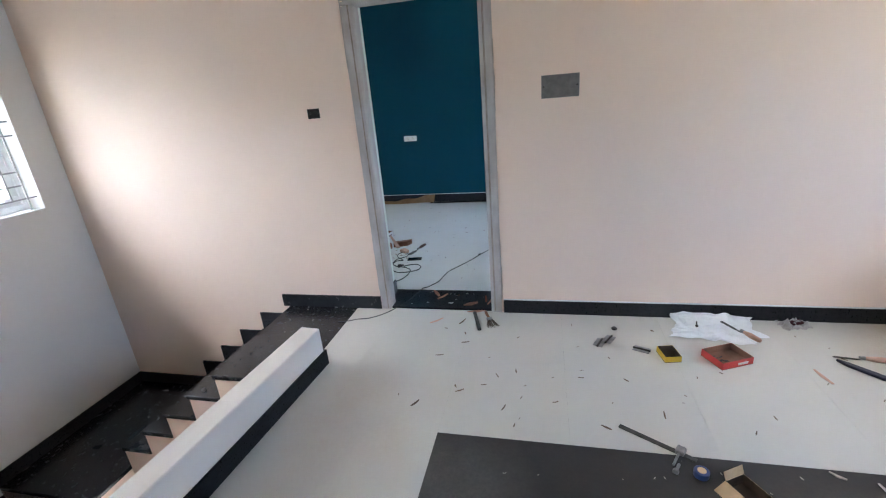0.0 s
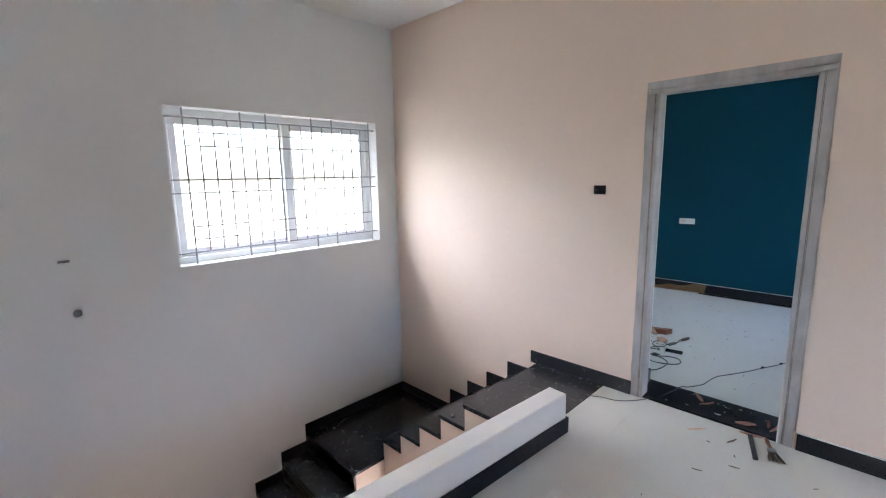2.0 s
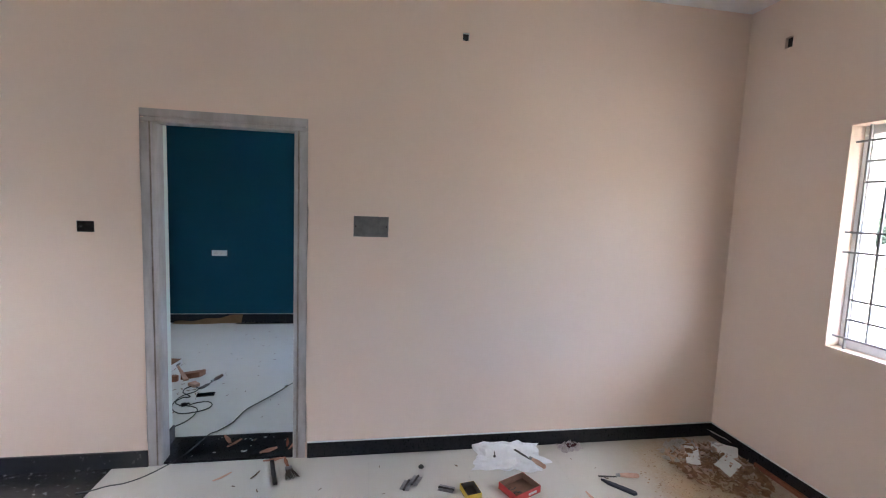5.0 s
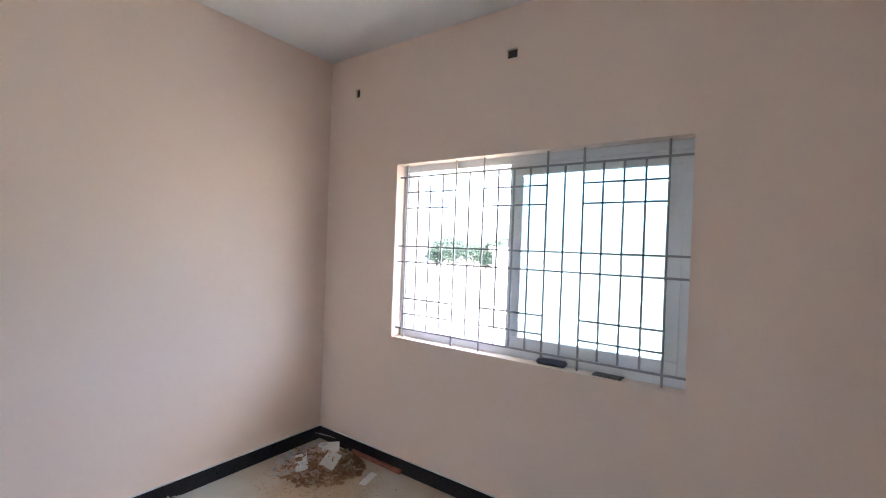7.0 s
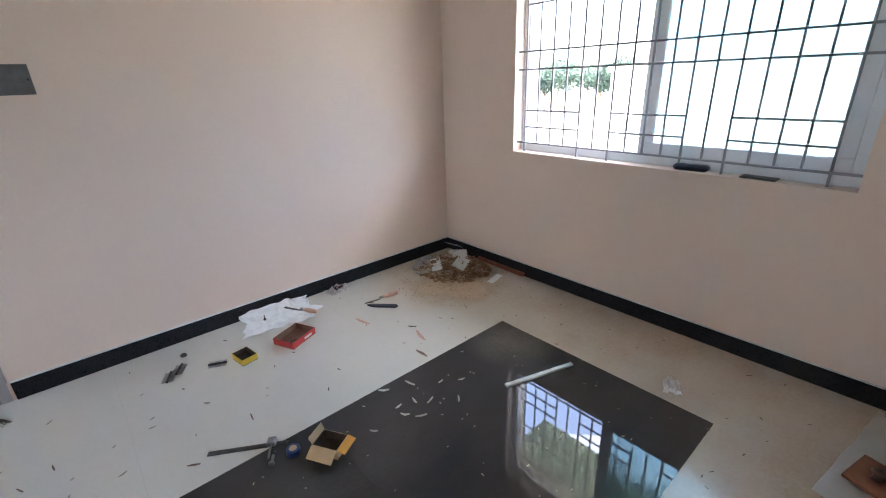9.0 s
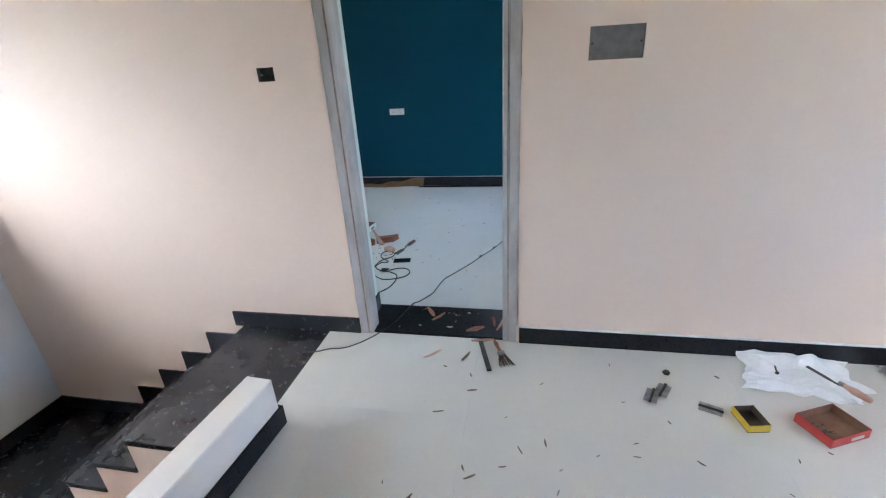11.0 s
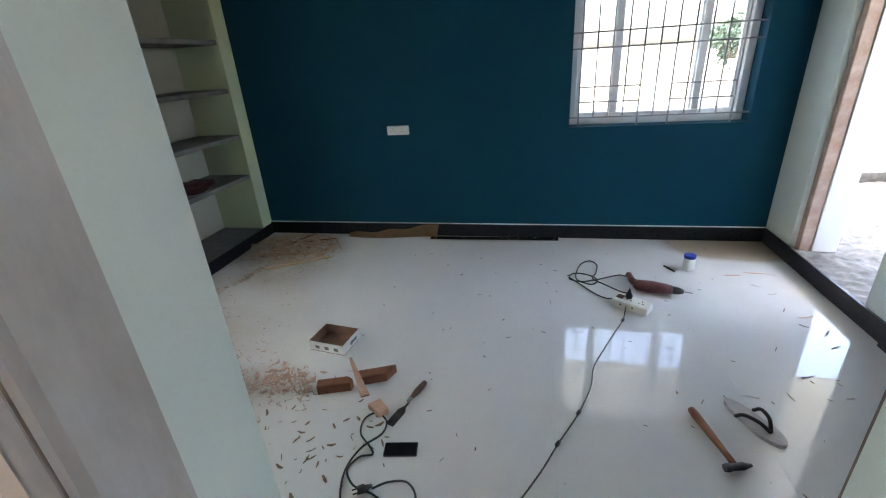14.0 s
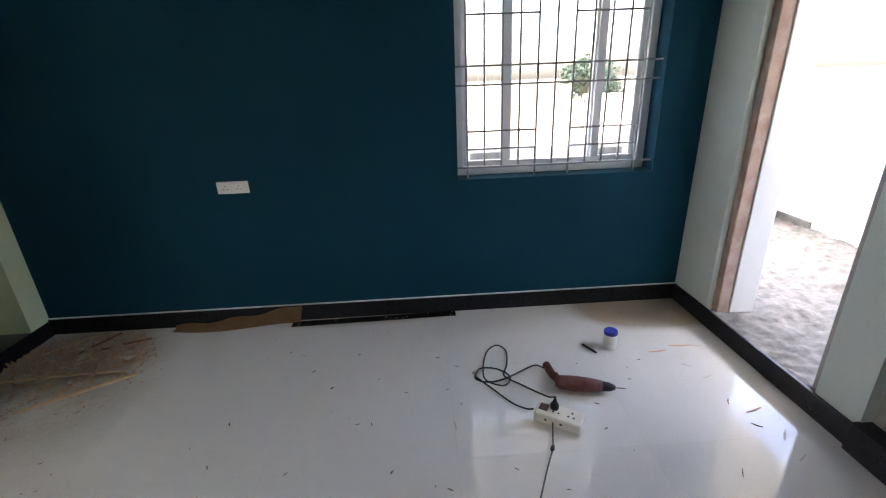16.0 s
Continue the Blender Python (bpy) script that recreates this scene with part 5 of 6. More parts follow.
for x, y, z, l, w, yaw, mat in ((-0.54, 3.325, 0.013, 0.12, 0.26, -58, PINK_WOOD), (-0.478, 3.275, 0.013, 0.11, 0.26, 52, PINK_WOOD), (-0.24, 3.16, 0.013, 0.11, 0.4, 25, PINK_WOOD), (-0.14, 3.25, 0.013, 0.10, 0.2, 100, WOOD_RED),
                                (-0.105, 3.22, 0.013, 0.12, 0.14, 75, PINK_WOOD), (-0.393, 3.171, 0.013, 0.035, 0.5, 10, CARD_WHITE), (-0.36, 3.30, 0.013, 0.03, 0.4, 60, SPLINTER), (-0.19, 3.08, 0.0, 0.13, 0.2, 12, PINK_WOOD)):
    chip(x, y, l, yaw, mat, "pinkish wood offcut lying at the doorway threshold", "offcuts at the doorway", w, z)
scatter("threshold_litter", 31, 14, lambda r: (r.uniform(-0.7, -0.08), r.uniform(3.12, 3.38), 0.012), (0.006, 0.02), CARD_WHITE, "pale plaster crumbs on the black threshold", "litter", 0.003, 0.001)

# straightedge, ring, sack, float, timbers
stick = thing("spirit_level", along((1.828, 1.471), (2.206, 1.347)), "short pale aluminium straightedge on the dark tile", "straightedge")
bm = bmesh.new()
box(bm, (0, -0.012, 0), (0.4, 0.012, 0.012), 0.002)
part("bar", bm, ALU, stick)
bm = bmesh.new()
box(bm, (0.01, -0.004, 0.012), (0.39, 0.004, 0.0128))
part("stripe", bm, CARD_WHITE, stick)
crumple("paper_scrap", pose(2.385, 0.915, 0.0, 0, 0, 25), 0.085, 0.065, 0.06, SACK, "small crumpled scrap of pale paper on the tiles", "paper scrap", 23, 0.5, 14)

sack = thing("cement_sack", pose(2.50, 0.095, 0, 0, 0, -9), "flattened white woven sack with faded brown print", "sack")
bm = bmesh.new()
n = 24
g = [[None] * (n + 1) for _ in range(n + 1)]
for i in range(n + 1):
    for j in range(n + 1):
        u, v = i / n * 2 - 1, j / n * 2 - 1
        z = 0.035 * math.sqrt(max(0, (1 - u ** 4) * (1 - v ** 4))) * (1 + 0.5 * noise.noise(Vector((u * 2, v * 2, 4)))) + 0.002 + 0.004 * noise.noise(Vector((u * 7, v * 7, 1)))
        g[i][j] = bm.verts.new((u * 0.345 + 0.02 * noise.noise(Vector((u, v * 2, 7))), v * 0.20 + 0.015 * noise.noise(Vector((u * 3, v, 2))), max(0.002, z)))
faces = [bm.faces.new((g[i][j], g[i + 1][j], g[i + 1][j + 1], g[i][j + 1])) for i in range(n) for j in range(n)]
heights = {(i, j): g[i][j].co.z for i in range(n + 1) for j in range(n + 1)}
bmesh.ops.solidify(bm, geom=bm.faces[:], thickness=0.0015)
part("bag", bm, SACK, sack, smooth=True)
SACK_MARKS = [(0.135, 0.147, -0.13, 0.09), (0.10, 0.107, -0.13, 0.07), (0.02, 0.048, -0.10, 0.08), (0.175, 0.181, -0.10, 0.11), (0.07, 0.076, -0.14, 0.03), (-0.03, -0.022, -0.15, -0.02)]
SACK_MARKS += [(-0.06, -0.05, -0.16, 0.0), (-0.10, -0.06, -0.145, -0.10), (-0.20, -0.12, -0.095, -0.06), (-0.20, -0.12, -0.15, -0.12), (-0.255, -0.23, -0.14, -0.05), (0.0, 0.012, -0.16, -0.11)]
for x0, x1, y0, y1 in SACK_MARKS:
    bm = bmesh.new()
    grid = []
    for i in range(5):
        row = []
        for j in range(11):
            x, y = x0 + (x1 - x0) * i / 4, y0 + (y1 - y0) * j / 10
            near = heights[(round((x / 0.345 + 1) / 2 * n), round((y / 0.20 + 1) / 2 * n))]
            row.append(bm.verts.new((x + 0.004 * noise.noise(Vector((y * 40, x0 * 50, 0))), y, near + 0.005)))
        grid.append(row)
    for i in range(4):
        for j in range(10):
            bm.faces.new((grid[i][j], grid[i + 1][j], grid[i + 1][j + 1], grid[i][j + 1]))
    bmesh.ops.solidify(bm, geom=bm.faces[:], thickness=0.001)
    part("printed_mark", bm, SACK_PRINT, sack)
fl = thing("wooden_float", pose(2.335, 0.20, 0.046, 3, 3, -12), "brown wooden plasterer's float lying on the sack", "float")
bm = bmesh.new()
prism(bm, [(-0.098, -0.055), (-0.07, -0.074), (0.03, -0.078), (0.075, -0.062), (0.098, -0.02), (0.1, 0.07), (-0.088, 0.074)], 0.0, 0.014, 'z')
bmesh.ops.bevel(bm, geom=bm.edges[:], offset=0.003, segments=1, affect='EDGES')
part("board", bm, WOOD_MID, fl)
bm = bmesh.new()
lathe(bm, (-0.01, 0.005, 0.012), (-0.005, 0.0, 0.05), [(0, 0.016), (0.4, 0.014), (0.7, 0.026), (0.95, 0.022), (1, 0.008)], 14)
part("handle", bm, WOOD_DARK, fl, smooth=True)
bm = bmesh.new()
box(bm, (-0.075, -0.022, 0), (0.075, 0.022, 0.03), 0.006)
solo("wood_block", bm, WOOD_DARK, pose(2.44, 0.13, 0.045, 0, 4, 5), "dark wooden block lying on the sack", "wood block")


def rag_lump(name, m, w, d, h, mat, label, seed):
    bm = bmesh.new()
    bmesh.ops.create_icosphere(bm, subdivisions=4, radius=1.0)
    for v in bm.verts:
        q = v.co.copy()
        k = 1 + 0.28 * noise.noise(q * 1.8 + Vector((seed, 0, 0))) + 0.1 * noise.noise(q * 5)
        v.co = Vector((q.x * w * k, q.y * d * k, max(0.0, (q.z * 0.6 + 0.4) * h * k)))
    return solo(name, bm, mat, m, label, "old sacking", "old sacking", smooth=True)


rag_lump("folded_sacking", pose(2.79, 0.06, 0.0, 0, 0, 70), 0.16, 0.06, 0.05, SACK_AND_BOX_SHADE, "dark brown folded sacking against the skirting", 1)
rag_lump("folded_sacking", pose(2.62, -0.13, 0.0, 0, 0, 10), 0.15, 0.055, 0.06, SACK_AND_BOX_SHADE, "dark brown rolled sacking in the corner", 4)


def leaning(name, foot, top, w, d, mat, label, category, group=""):
    """A straight bar from its foot on the floor to its top against the wall."""
    foot, top = Vector(foot), Vector(top)
    z = (top - foot).normalized()
    y = Vector((0, 1, 0))
    y = (y - z * y.dot(z)).normalized()
    x = y.cross(z)
    m = Matrix((x, y, z)).transposed().to_4x4()
    m.translation = foot
    bm = bmesh.new()
    box(bm, (-w / 2, -d / 2, 0), (w / 2, d / 2, (top - foot).length), 0.003)
    ob = solo(name, bm, mat, m, label, category, group)
    return ob


edge = thing("straightedge", pose(0, 0, 0), "long scuffed aluminium straightedge leaning on the wall", "straightedge")
rail = leaning("bar", (1.936, 0.124, 0.012), (1.945, SOUTH + 0.038, 1.254), 0.015, 0.018, ALU, "", "")
rail.parent = edge
rail2 = leaning("edge_strip", (1.937, 0.1085, 0.009), (1.946, SOUTH + 0.0225, 1.252), 0.0155, 0.0125, BLACK_RUBBER, "black edge strip", "")
rail2.parent = edge
for foot, top in (((2.075, -0.035), (1.945, 0.755)), ((2.03, -0.03), (1.905, 0.74)), ((1.965, -0.05), (1.80, 0.735))):
    leaning("timber_length", (foot[0], foot[1], 0.006), (top[0], SOUTH + 0.027, top[1]), 0.026, 0.026, WOOD_RED, "red-oxide stained square timber leaning on the wall", "timber", "red timbers against the wall")

# ---- room things ----
tray("carton_tray", pose(-1.512, 4.738, 0, 0, 0, -8), 0.218, 0.175, 0.06, 0.003, CARD_WHITE, CARD_RED, "open white-sided cardboard tray on white tiles", "box", GALV)
bm = bmesh.new()
prism(bm, [(-0.085, -0.026), (0.075, -0.026), (0.085, 0.0), (0.06, 0.026), (-0.085, 0.026)], 0.0, 0.05, 'z')
bmesh.ops.bevel(bm, geom=bm.edges[:], offset=0.002, segments=1, affect='EDGES')
solo("wood_block", bm, WOOD_MID, pose(-1.3493, 4.385, 0, 0, 0, 18), "planed brown wood block on white tiles", "wood block", "brown blocks")
bm = bmesh.new()
prism(bm, [(-0.085, -0.028), (0.06, -0.028), (0.115, 0.028), (-0.085, 0.028)], 0.0, 0.05, 'z')
bmesh.ops.bevel(bm, geom=bm.edges[:], offset=0.002, segments=1, affect='EDGES')
solo("wood_block", bm, WOOD_MID, pose(-1.1863, 4.475, 0, 0, 0, 22), "planed brown wood block with a slanted end", "wood block", "brown blocks")
bm = bmesh.new()
prism(bm, [(-0.12, -0.006), (0.11, -0.022), (0.115, 0.018), (-0.12, 0.006)], 0.0, 0.012, 'z')
solo("wood_wedge", bm, WOOD_PALE, pose(-1.2385, 4.41, 0.062, 0, 16, -52), "pale tapered wedge lying across the brown blocks", "wedge")
bm = bmesh.new()
prism(bm, [(-0.045, -0.03), (0.04, -0.035), (0.05, 0.012), (-0.03, 0.03)], 0.0, 0.03, 'z')
bmesh.ops.bevel(bm, geom=bm.edges[:], offset=0.002, segments=1, affect='EDGES')
solo("wood_offcut", bm, WOOD_PALE, pose(-1.0926, 4.285, 0, 0, 0, -30), "small pale wedge-shaped wood offcut", "wood offcut")
ph = thing("mobile_phone", pose(-0.9342, 4.085, 0, 0, 0, 9), "black mobile phone lying face up on white tiles", "phone")
bm = bmesh.new()
box(bm, (-0.068, -0.034, 0), (0.068, 0.034, 0.008), 0.003)
part("body", bm, BLACK_RUBBER, ph)
bm = bmesh.new()
box(bm, (-0.064, -0.031, 0.008), (0.064, 0.031, 0.0088))
part("screen", bm, PHONE, ph)

strip = thing("extension_board", pose(0.147, 5.287, 0, 0, 0, -33), "cream extension socket board on white tiles", "extension board")
bm = bmesh.new()
box(bm, (-0.105, -0.048, 0), (0.105, 0.048, 0.05), 0.006)
part("housing", bm, CREAM_PLASTIC, strip)
bm = bmesh.new()
box(bm, (-0.092, -0.022, 0.05), (-0.052, 0.022, 0.055), 0.003)
part("switch", bm, WOOD_DARK, strip, "dark rocker switch")
for k in range(2):
    bm = bmesh.new()
    x = -0.015 + 0.068 * k
    for dx, dy in ((0, 0.016), (-0.012, -0.01), (0.012, -0.01)):
        cyl(bm, (x + dx, dy, 0.0498), (x + dx, dy, 0.0512), 0.005, seg=8)
    part("socket", bm, BLACK_RUBBER, strip)
bm = bmesh.new()
for k in range(2):
    cyl(bm, (-0.05 + 0.07 * k, -0.0485, 0.026), (-0.05 + 0.07 * k, -0.0478, 0.026), 0.006, seg=10)
part("screw", bm, DARK_STEEL, strip)
bm = bmesh.new()
lathe(bm, (0, 0, 0), (0, 0, 0.055), [(0, 0.019), (0.35, 0.02), (0.6, 0.012), (1, 0.006)], 12)
solo("power_plug", bm, BLACK_RUBBER, pose(0.1314, 5.315, 0.051), "black plug pushed into the extension board", "plug", smooth=True)

drill = thing("power_drill", pose(0.3217, 5.475, 0, 0, 0, -8), "dusty dark red power drill lying on its side", "drill")
bm = bmesh.new()
lathe(bm, (-0.13, 0.02, 0.038), (0.09, -0.005, 0.038), [(0, 0.02), (0.1, 0.034), (0.45, 0.038), (0.75, 0.034), (1, 0.026)], 18)
part("motor_body", bm, DRILL_RED, drill, smooth=True)
bm = bmesh.new()
sweep(bm, [(-0.1, 0.03, 0.032), (-0.135, 0.09, 0.028), (-0.15, 0.15, 0.026), (-0.155, 0.175, 0.026)], 0.021, 12, 5)
part("grip", bm, DRILL_RED, drill, smooth=True)
bm = bmesh.new()
box(bm, (-0.118, 0.075, 0.02), (-0.106, 0.1, 0.036), 0.003)
part("trigger", bm, BLACK_RUBBER, drill)
bm = bmesh.new()
lathe(bm, (0.085, -0.005, 0.038), (0.15, -0.012, 0.036), [(0, 0.022), (0.15, 0.024), (0.6, 0.022), (1, 0.012)], 16)
chuck = part("chuck", bm, BLACK_RUBBER, drill, "black chuck", True)
bm = bmesh.new()
lathe(bm, (0.148, -0.012, 0.036), (0.20, -0.016, 0.034), [(0, 0.003), (0.9, 0.003), (1, 0.0008)], 8)
part("bit", bm, STEEL, chuck, "steel drill bit")


def cable(name, pts, r, mat, label, z=None):
    bm = bmesh.new()
    sweep(bm, [(p[0], p[1], (p[2] if len(p) > 2 else 0.0) + r + 0.0005) for p in pts], r, 7, 7)
    return solo(name, bm, mat, label=label, category="cable", smooth=True)


cable("drill_cable", [(0.1723, 5.645, 0.02), (0.1391, 5.70), (0.0578, 5.66), (-0.0342, 5.60, 0.006), (-0.1247, 5.585), (-0.1935, 5.62), (-0.1609, 5.70), (-0.0712, 5.69), (-0.0139, 5.61, 0.006), (-0.0559, 5.55), (-0.1442, 5.60, 0.006), (-0.1346, 5.74), (-0.0956, 5.86),
                      (-0.034, 5.91), (0.009, 5.85), (-0.0102, 5.72), (-0.0435, 5.62, 0.008), (0.0242, 5.55, 0.004), (0.1018, 5.48), (0.1399, 5.42, 0.02), (0.1326, 5.32, 0.105)], 0.0042, BLACK_RUBBER, "black drill cable looped loosely on the tiles")
cable("spare_cable", [(-0.1929, 5.64), (-0.1165, 5.53), (-0.0401, 5.42), (0.0184, 5.375), (0.0479, 5.36, 0.01)], 0.0042, BLACK_RUBBER, "black cable running to the extension board")
cable("extension_cable", [(0.1096, 5.26, 0.02), (0.0926, 5.20), (0.0723, 5.13), (0.0167, 5.02), (-0.0586, 4.86), (-0.1289, 4.70), (-0.1588, 4.55), (-0.2245, 4.38), (-0.3174, 4.20), (-0.385, 4.06), (-0.47, 3.91), (-0.5389, 3.79), (-0.5685, 3.65), (-0.5809, 3.58), (-0.6445, 3.47),
                          (-0.6765, 3.41, 0.012), (-0.7111, 3.27, 0.012), (-0.7394, 3.17, 0.012), (-0.7817, 3.10, 0.006), (-0.8703, 2.99), (-0.9525, 2.925), (-1.0331, 2.905), (-1.1043, 2.87), (-1.1646, 2.86)], 0.0034, GREY_CABLE, "thin grey extension cable snaking across the floor")
for x, y, z in ((0.0723, 5.13, 0.0), (-0.2245, 4.38, 0.0), (-0.3174, 4.20, 0.0), (-0.7817, 3.10, 0.004)):
    bm = bmesh.new()
    lathe(bm, (-0.018, 0, 0.009), (0.018, 0, 0.009), [(0, 0.003), (0.25, 0.009), (0.75, 0.008), (1, 0.003)], 8)
    solo("cable_joint", bm, BLACK_RUBBER, pose(x, y, z, 0, 0, 62), "black taped joint in the grey cable", "cable joint", "taped joints", smooth=True)
cable("plug_lead", [(-0.9848, 3.46), (-0.9672, 3.54), (-0.9145, 3.62), (-0.8912, 3.72), (-0.9029, 3.82), (-0.9711, 3.875), (-1.0603, 3.90), (-1.1133, 3.96), (-1.0863, 4.02, 0.006), (-1.0405, 4.045), (-1.0644, 4.08), (-1.1274, 4.14), (-1.1397, 4.22), (-1.0984, 4.26), (-1.0397, 4.22), (-1.0371, 4.15),
                    (-1.095, 4.06, 0.008), (-1.1186, 3.95, 0.004), (-1.0826, 3.83), (-0.9951, 3.755), (-0.8949, 3.76, 0.006), (-0.8329, 3.82), (-0.8206, 3.89), (-0.8688, 3.945), (-0.9391, 3.935), (-0.9903, 3.90)], 0.0042, BLACK_RUBBER, "black plug lead lying in loops on white tiles")
bm = bmesh.new()
lathe(bm, (0.055, 0, 0.016), (0, 0, 0.016), [(0, 0.006), (0.4, 0.01), (0.55, 0.016), (1, 0.015)], 12)
for dy in (-0.009, 0.009):
    cyl(bm, (-0.018, dy, 0.016), (0.0, dy, 0.016), 0.0028, seg=6)
solo("power_plug", bm, BLACK_RUBBER, pose(-1.0361, 3.875, 0, 0, 0, 32), "black two-pin plug lying on white tiles", "plug", smooth=True)

jar = thing("plastic_jar", pose(0.6034, 5.83, 0), "small white plastic jar with a blue lid", "jar")
bm = bmesh.new()
lathe(bm, (0, 0, 0), (0, 0, 0.092), [(0, 0.033), (0.05, 0.037), (0.85, 0.037), (0.95, 0.033), (1, 0.031)], 24)
part("body", bm, WHITE_PLASTIC, jar, smooth=True)
bm = bmesh.new()
lathe(bm, (0, 0, 0.09), (0, 0, 0.112), [(0, 0.037), (0.2, 0.038), (0.85, 0.038), (1, 0.034)], 24)
part("lid", bm, BLUE_PLASTIC, jar, "blue screw lid")
bm = bmesh.new()
cyl(bm, (-0.05, 0, 0.006), (0.05, 0, 0.006), 0.006, seg=6)
solo("carpenter_pencil", bm, BLACK_RUBBER, pose(0.4831, 5.82, 0, 0, 0, -62), "dark carpenter's pencil lying on white tiles", "pencil")
ham = thing("hammer", along((0.2329, 4.45), (0.313, 4.15)), "claw hammer with a worn wooden handle", "hammer")
bm = bmesh.new()
lathe(bm, (0, 0, 0.02), (0.29, 0, 0.02), [(0, 0.014), (0.1, 0.017), (0.4, 0.015), (0.75, 0.011), (1, 0.012)], 14)
part("handle", bm, WOOD_MID, ham, smooth=True)
bm = bmesh.new()
lathe(bm, (0.285, -0.045, 0.022), (0.285, 0.055, 0.022), [(0, 0.014), (0.15, 0.016), (0.3, 0.013), (0.7, 0.014), (0.85, 0.009), (1, 0.006)], 12)
part("head", bm, DARK_STEEL, ham, "dark steel hammer head")
flip = thing("flip_flop", along((0.3958, 4.54), (0.5324, 4.285)), "worn grey rubber slipper with black straps", "slipper")
bm = bmesh.new()
out = []
for k in range(28):
    a = 2 * math.pi * k / 28
    x = 0.132 + 0.135 * math.cos(a)
    out.append((x, (0.046 + 0.008 * math.cos(a)) * math.sin(a) * (1 - 0.16 * math.exp(-((x - 0.12) / 0.05) ** 2))))
prism(bm, out, 0.0, 0.018, 'z')
part("sole", bm, SOLE, flip)
for s in (-1, 1):
    bm = bmesh.new()
    sweep(bm, [(0.205, 0.0, 0.02), (0.17, s * 0.026, 0.05), (0.12, s * 0.044, 0.048), (0.09, s * 0.046, 0.016)], 0.0075, 8, 6)
    part("strap", bm, BLACK_RUBBER, flip, "black rubber strap", True)

# paper and dark offcut along the blue wall
bm = bmesh.new()
rows = []
for k in range(17):
    s = k / 16
    x = -2.09 + 0.82 * s
    hgt = 0.02 + 0.10 * s ** 1.6 + 0.01 * math.sin(s * 17)
    foot = 6.29 - 0.03 * math.sin(s * 5)
    rows.append([bm.verts.new(p) for p in ((x, foot, 0.002), (x + 0.01, (foot + R_NORTH - 0.02) / 2, hgt * 0.55), (x + 0.02 * s, R_NORTH - 0.02, hgt))])
for a, b in zip(rows, rows[1:]):
    for k in range(2):
        bm.faces.new((a[k], b[k], b[k + 1], a[k + 1]))
bmesh.ops.solidify(bm, geom=bm.faces[:], thickness=0.0015)
solo("brown_paper", bm, CARD, label="strip of brown paper curling against the skirting", category="paper")
bm = bmesh.new()
box(bm, (0, -0.035, 0), (1.08, 0.03, 0.004), 0.0015)
solo("granite_offcut", bm, STAIR_BLACK, pose(-1.3211, 6.30, 0, 0, 0, 1.2), "long black granite offcut along the blue wall", "granite offcut")

# shavings in the room
scatter("wood_shavings", 41, 520, disc(-2.50, 6.0, 0.46, 0.32, 0.07), (0.02, 0.07), SHAVING, "heap of tan shavings and offcuts in the corner", "shavings", 0.002, 0.015)
scatter("wood_shavings", 42, 300, disc(-2.4256, 5.86, 0.5, 0.42, 0.0), (0.006, 0.03), SHAVING, "sawdust spread round the corner heap", "shavings", 0.001, 0.003)
clods("heap_lumps", 49, 110, disc(-2.50, 6.02, 0.38, 0.26, 0.06), (0.008, 0.024), SHAVING, "crushed tan lumps of bark and shavings in the corner")
scatter("wood_shavings", 52, 260, band([(-2.50, 5.74), (-2.56, 5.42), (-2.70, 5.08), (-2.82, 4.86)], 0.022), (0.006, 0.03), SHAVING, "swept ridge of sawdust running from the heap", "shavings", 0.002, 0.008)
clods("heap_lumps", 50, 24, disc(-2.46, 6.0, 0.38, 0.26, 0.05), (0.012, 0.035), PALE_CHIP, "pale crumbs and torn paper in the corner heap")
strips = random.Random(77)
for k in range(7):
    bm = bmesh.new()
    l = strips.uniform(0.14, 0.42)
    w = strips.uniform(0.004, 0.009)
    prism(bm, [(-l / 2, -w), (0.0, -w * 0.8 + 0.006), (l / 2, -w * 0.5), (l / 2, w * 0.6), (0.0, w + 0.006), (-l / 2, w)], 0.0, 0.008, 'z')
    lift = strips.uniform(0.015, 0.06)
    solo("timber_strip", bm, (CARD_TAN, WOOD_MID, SHAVING)[k % 3], pose(-2.47 + strips.uniform(-0.2, 0.26), 6.0 + strips.uniform(-0.2, 0.15), lift, 0, strips.uniform(-4, 4), strips.uniform(-75, 60)),
         "thin sawn wood strip lying in the corner heap", "timber strip", "strips in the corner heap")
bm = bmesh.new()
box(bm, (-0.25, -0.011, 0), (0.25, 0.011, 0.009), 0.002)
solo("timber_strip", bm, CARD_TAN, pose(-2.2702, 5.72, 0.0, 0, 0, 32), "pale sawn wood strip lying before the corner heap", "timber strip", "strips in the corner heap")
clods("shaving_clumps", 53, 70, band([(-2.3, 4.16), (-1.95, 4.33), (-1.72, 4.44), (-1.47, 4.37)], 0.035), (0.006, 0.019), SHAVING_PINK, "curled clumps of pinkish shavings on white tiles")
clods("grit_clumps", 54, 90, band([(-2.88, 4.45), (-2.82, 4.7), (-2.76, 4.95)], 0.04), (0.004, 0.012), SHAVING, "clumped grit and sawdust by the green wall")
scatter("wood_shavings", 43, 560, band([(-2.383, 4.12), (-2.0071, 4.30), (-1.7531, 4.42), (-1.4751, 4.36)], 0.055), (0.008, 0.042), SHAVING_PINK, "line of pinkish wood shavings on white tiles", "shavings", 0.0015, 0.014)
scatter("wood_shavings", 44, 420, disc(-2.1588, 4.25, 0.75, 0.5, 0.0), (0.006, 0.026), SHAVING_PINK, "loose wood shavings strewn over white tiles", "shavings", 0.0015, 0.008)
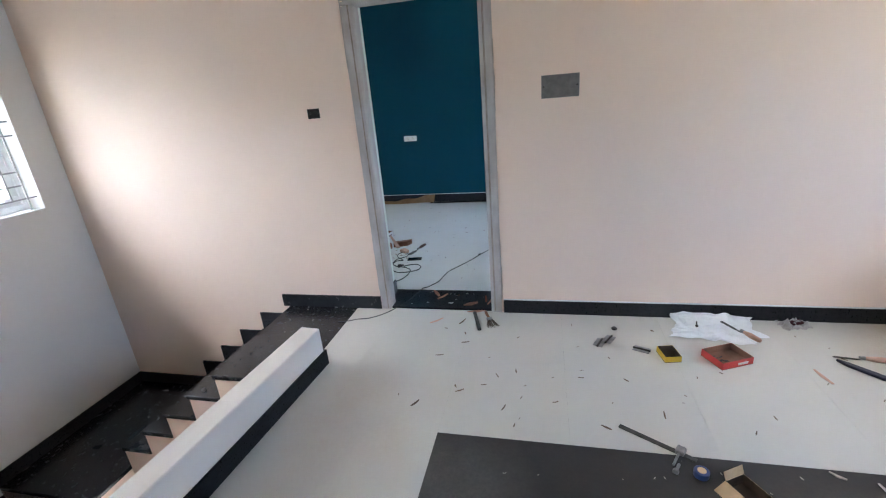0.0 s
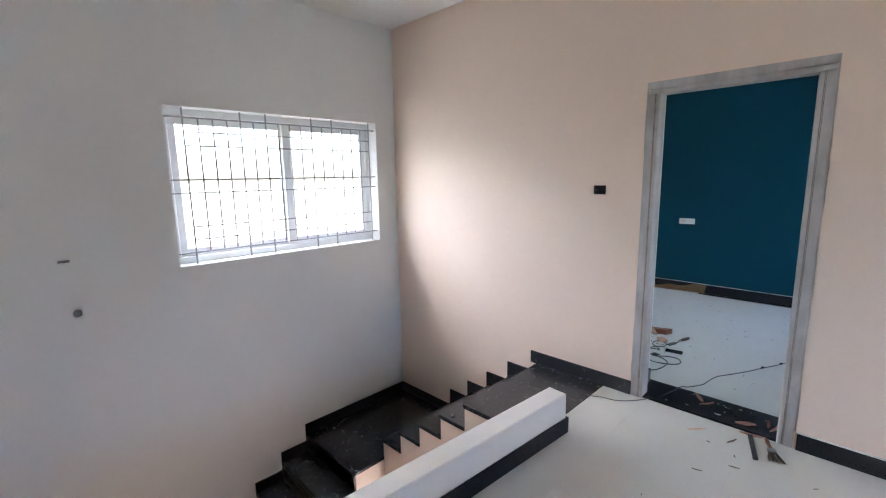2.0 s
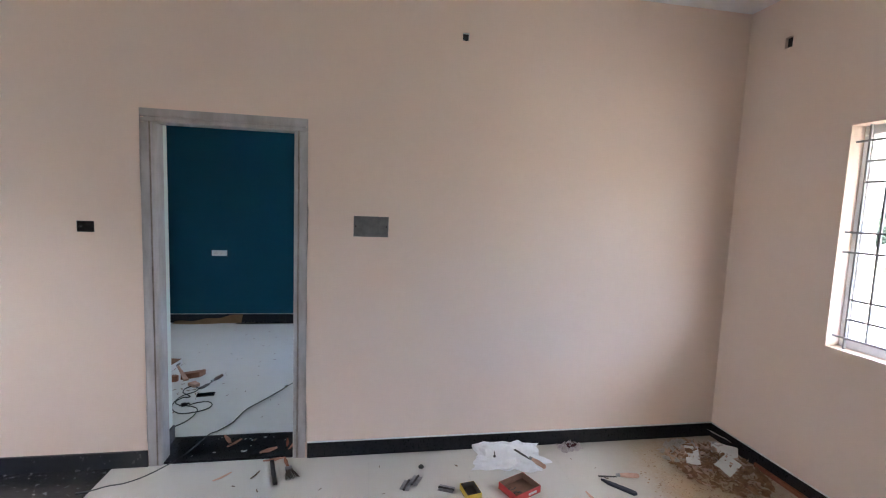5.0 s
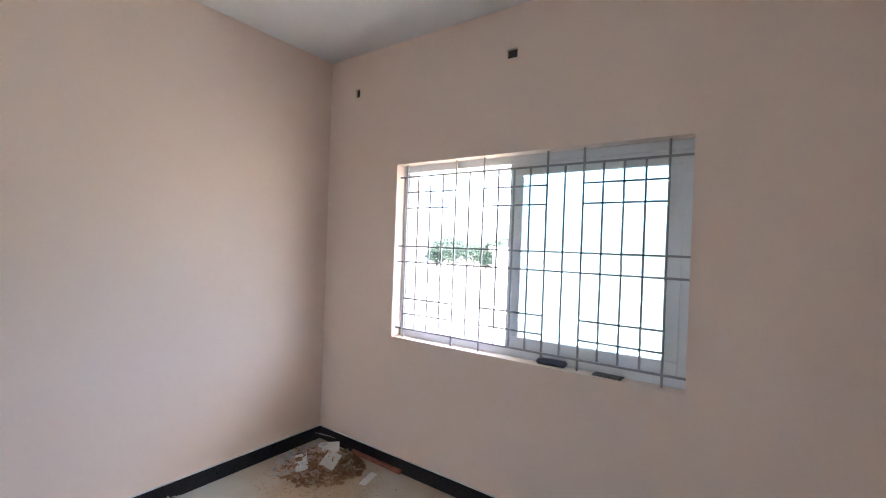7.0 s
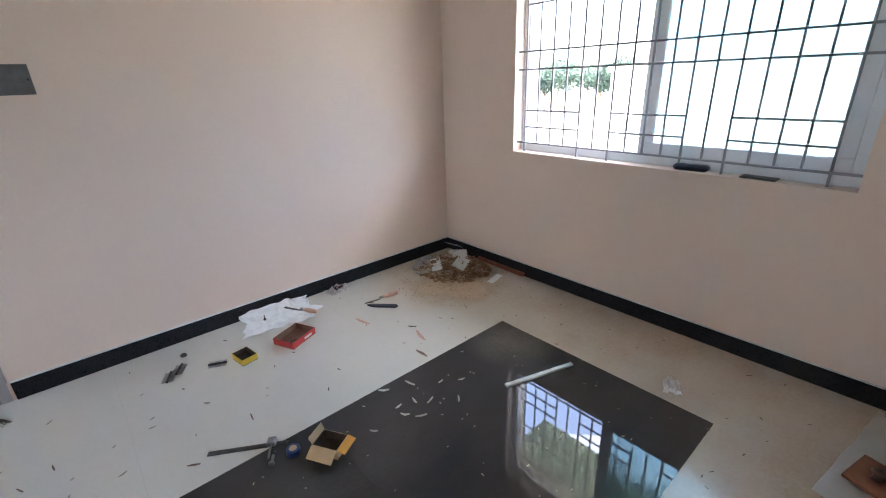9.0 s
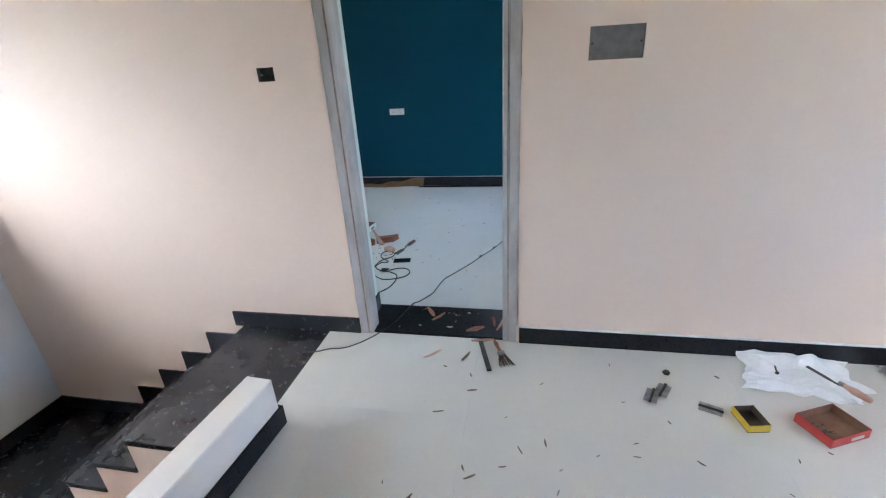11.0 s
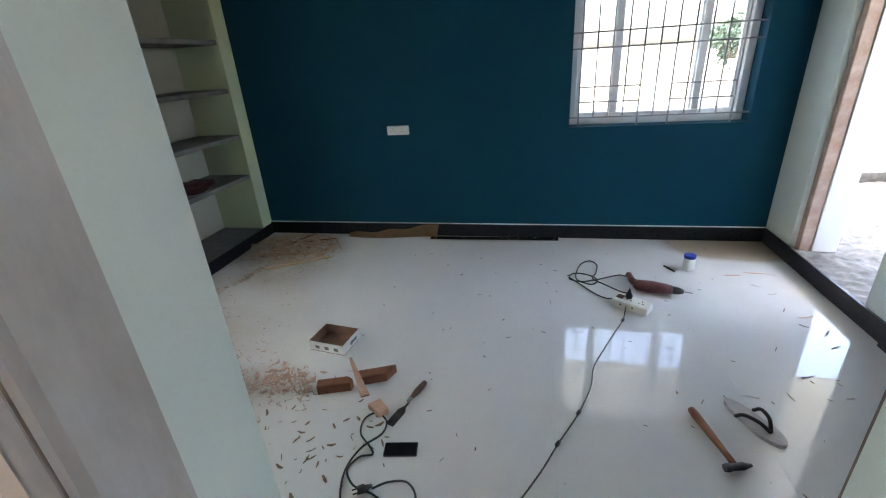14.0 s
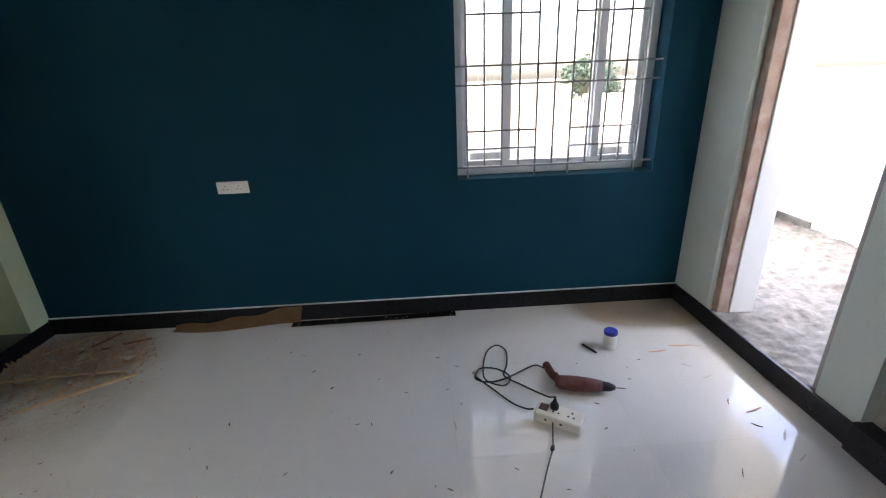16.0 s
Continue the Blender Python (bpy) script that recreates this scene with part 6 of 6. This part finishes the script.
scatter("wood_shavings", 45, 70, disc(-1.317, 4.0, 0.35, 0.4, 0.0), (0.01, 0.045), SPLINTER, "dark wood slivers strewn over white tiles", "shavings", 0.0015, 0.005)
scatter("wood_shavings", 46, 150, disc(-2.5423, 4.75, 0.7, 0.7, 0.0), (0.004, 0.018), SHAVING_DARK, "fine sawdust and grit by the green wall", "shavings", 0.0015, 0.002)
scatter("wood_shavings", 47, 130, band([(-2.8505, 4.5), (-2.7856, 4.95)], 0.07), (0.015, 0.04), SHAVING, "swept ridge of sawdust by the green wall", "shavings", 0.002, 0.01)
for x, y, l, yaw in ((0.8511, 5.76, 0.14, 5), (0.9924, 5.80, 0.16, 175), (1.0821, 5.79, 0.10, -15), (0.9365, 5.62, 0.07, -35), (0.9832, 5.52, 0.08, 20), (0.9671, 5.335, 0.06, 60), (1.0449, 5.27, 0.12, 15), (1.07, 5.12, 0.10, 50), (0.9919, 5.18, 0.06, -40), (1.046, 5.0, 0.08, 30),
                     (0.7643, 4.95, 0.06, 60), (0.8077, 4.75, 0.09, 20), (0.6728, 4.6, 0.07, 100), (0.9035, 4.62, 0.05, 10), (-0.3241, 5.3, 0.07, 95), (-0.5573, 4.9, 0.04, 20), (-1.0307, 5.1, 0.03, 50), (-0.7724, 5.35, 0.03, 10), (0.3002, 4.52, 0.05, 60), (0.5121, 4.58, 0.09, -10)):
    chip(x, y, l * 0.72, yaw, WOOD_PALE if l > 0.1 else PALE_CHIP if l > 0.06 else SPLINTER, "thin wood sliver lying on white tiles", "slivers on the room floor", 0.15, 0.0, 0.0018)
scatter("wood_splinters", 48, 90, lambda r: (r.uniform(-1.5, 1.1), r.uniform(3.6, 6.2), 0.0), (0.006, 0.025), SPLINTER, "tiny splinters strewn over white tiles", "splinters", 0.0015, 0.001)

# ---- floor tiles ----
def tiles(parent, x0, x1, y0, y1, gx, gy, mat, skip=()):
    """Lays tiles on a grid; cells inside a skipped rectangle are left out."""
    made = {}
    for i, (a, b) in enumerate(zip(gx, gx[1:])):
        for c, d in zip(gy, gy[1:]):
            cx, cy = (a + b) / 2, (c + d) / 2
            if any(s[0] < cx < s[1] and s[2] < cy < s[3] for s in skip):
                continue
            w, h = round(b - a, 4), round(d - c, 4)
            if (w, h) not in made:
                bm = bmesh.new()
                box(bm, (-w / 2 + 0.0001, -h / 2 + 0.0001, -0.0115), (w / 2 - 0.0001, h / 2 - 0.0001, 0.0), 0.0002)
                made[(w, h)] = mesh_of("tile", bm, mat)
            shared("tile", made[(w, h)], parent, pose(cx, cy, 0))


def grid_lines(lo, hi, step, at, extra=()):
    k0 = math.ceil((lo - at) / step)
    lines = {lo, hi, *extra, *(at + k * step for k in range(k0, k0 + 30) if lo + 0.05 < at + k * step < hi - 0.05)}
    out = []
    for v in sorted(lines):
        if not out or v - out[-1] > 0.03:
            out.append(v)
    return out


SLAB = (-0.206, 2.285, 0.697, 1.895)
tiles(floor_hall, 0, 0, 0, 0, grid_lines(-1.105, EAST, 0.6, SLAB[0], SLAB[:2]), grid_lines(SOUTH, NORTH, 0.6, SLAB[2], SLAB[2:]), HALL_TILE, [SLAB])
tiles(floor_hall, 0, 0, 0, 0, [SLAB[0], (SLAB[0] + SLAB[1]) / 2, SLAB[1]], [SLAB[2], SLAB[3]], INLAY)
tiles(floor_room, 0, 0, 0, 0, grid_lines(WEST, R_EAST, 0.8, R_EAST), grid_lines(R_SOUTH + 0.03, R_NORTH, 0.8, R_NORTH - 0.45), ROOM_TILE)
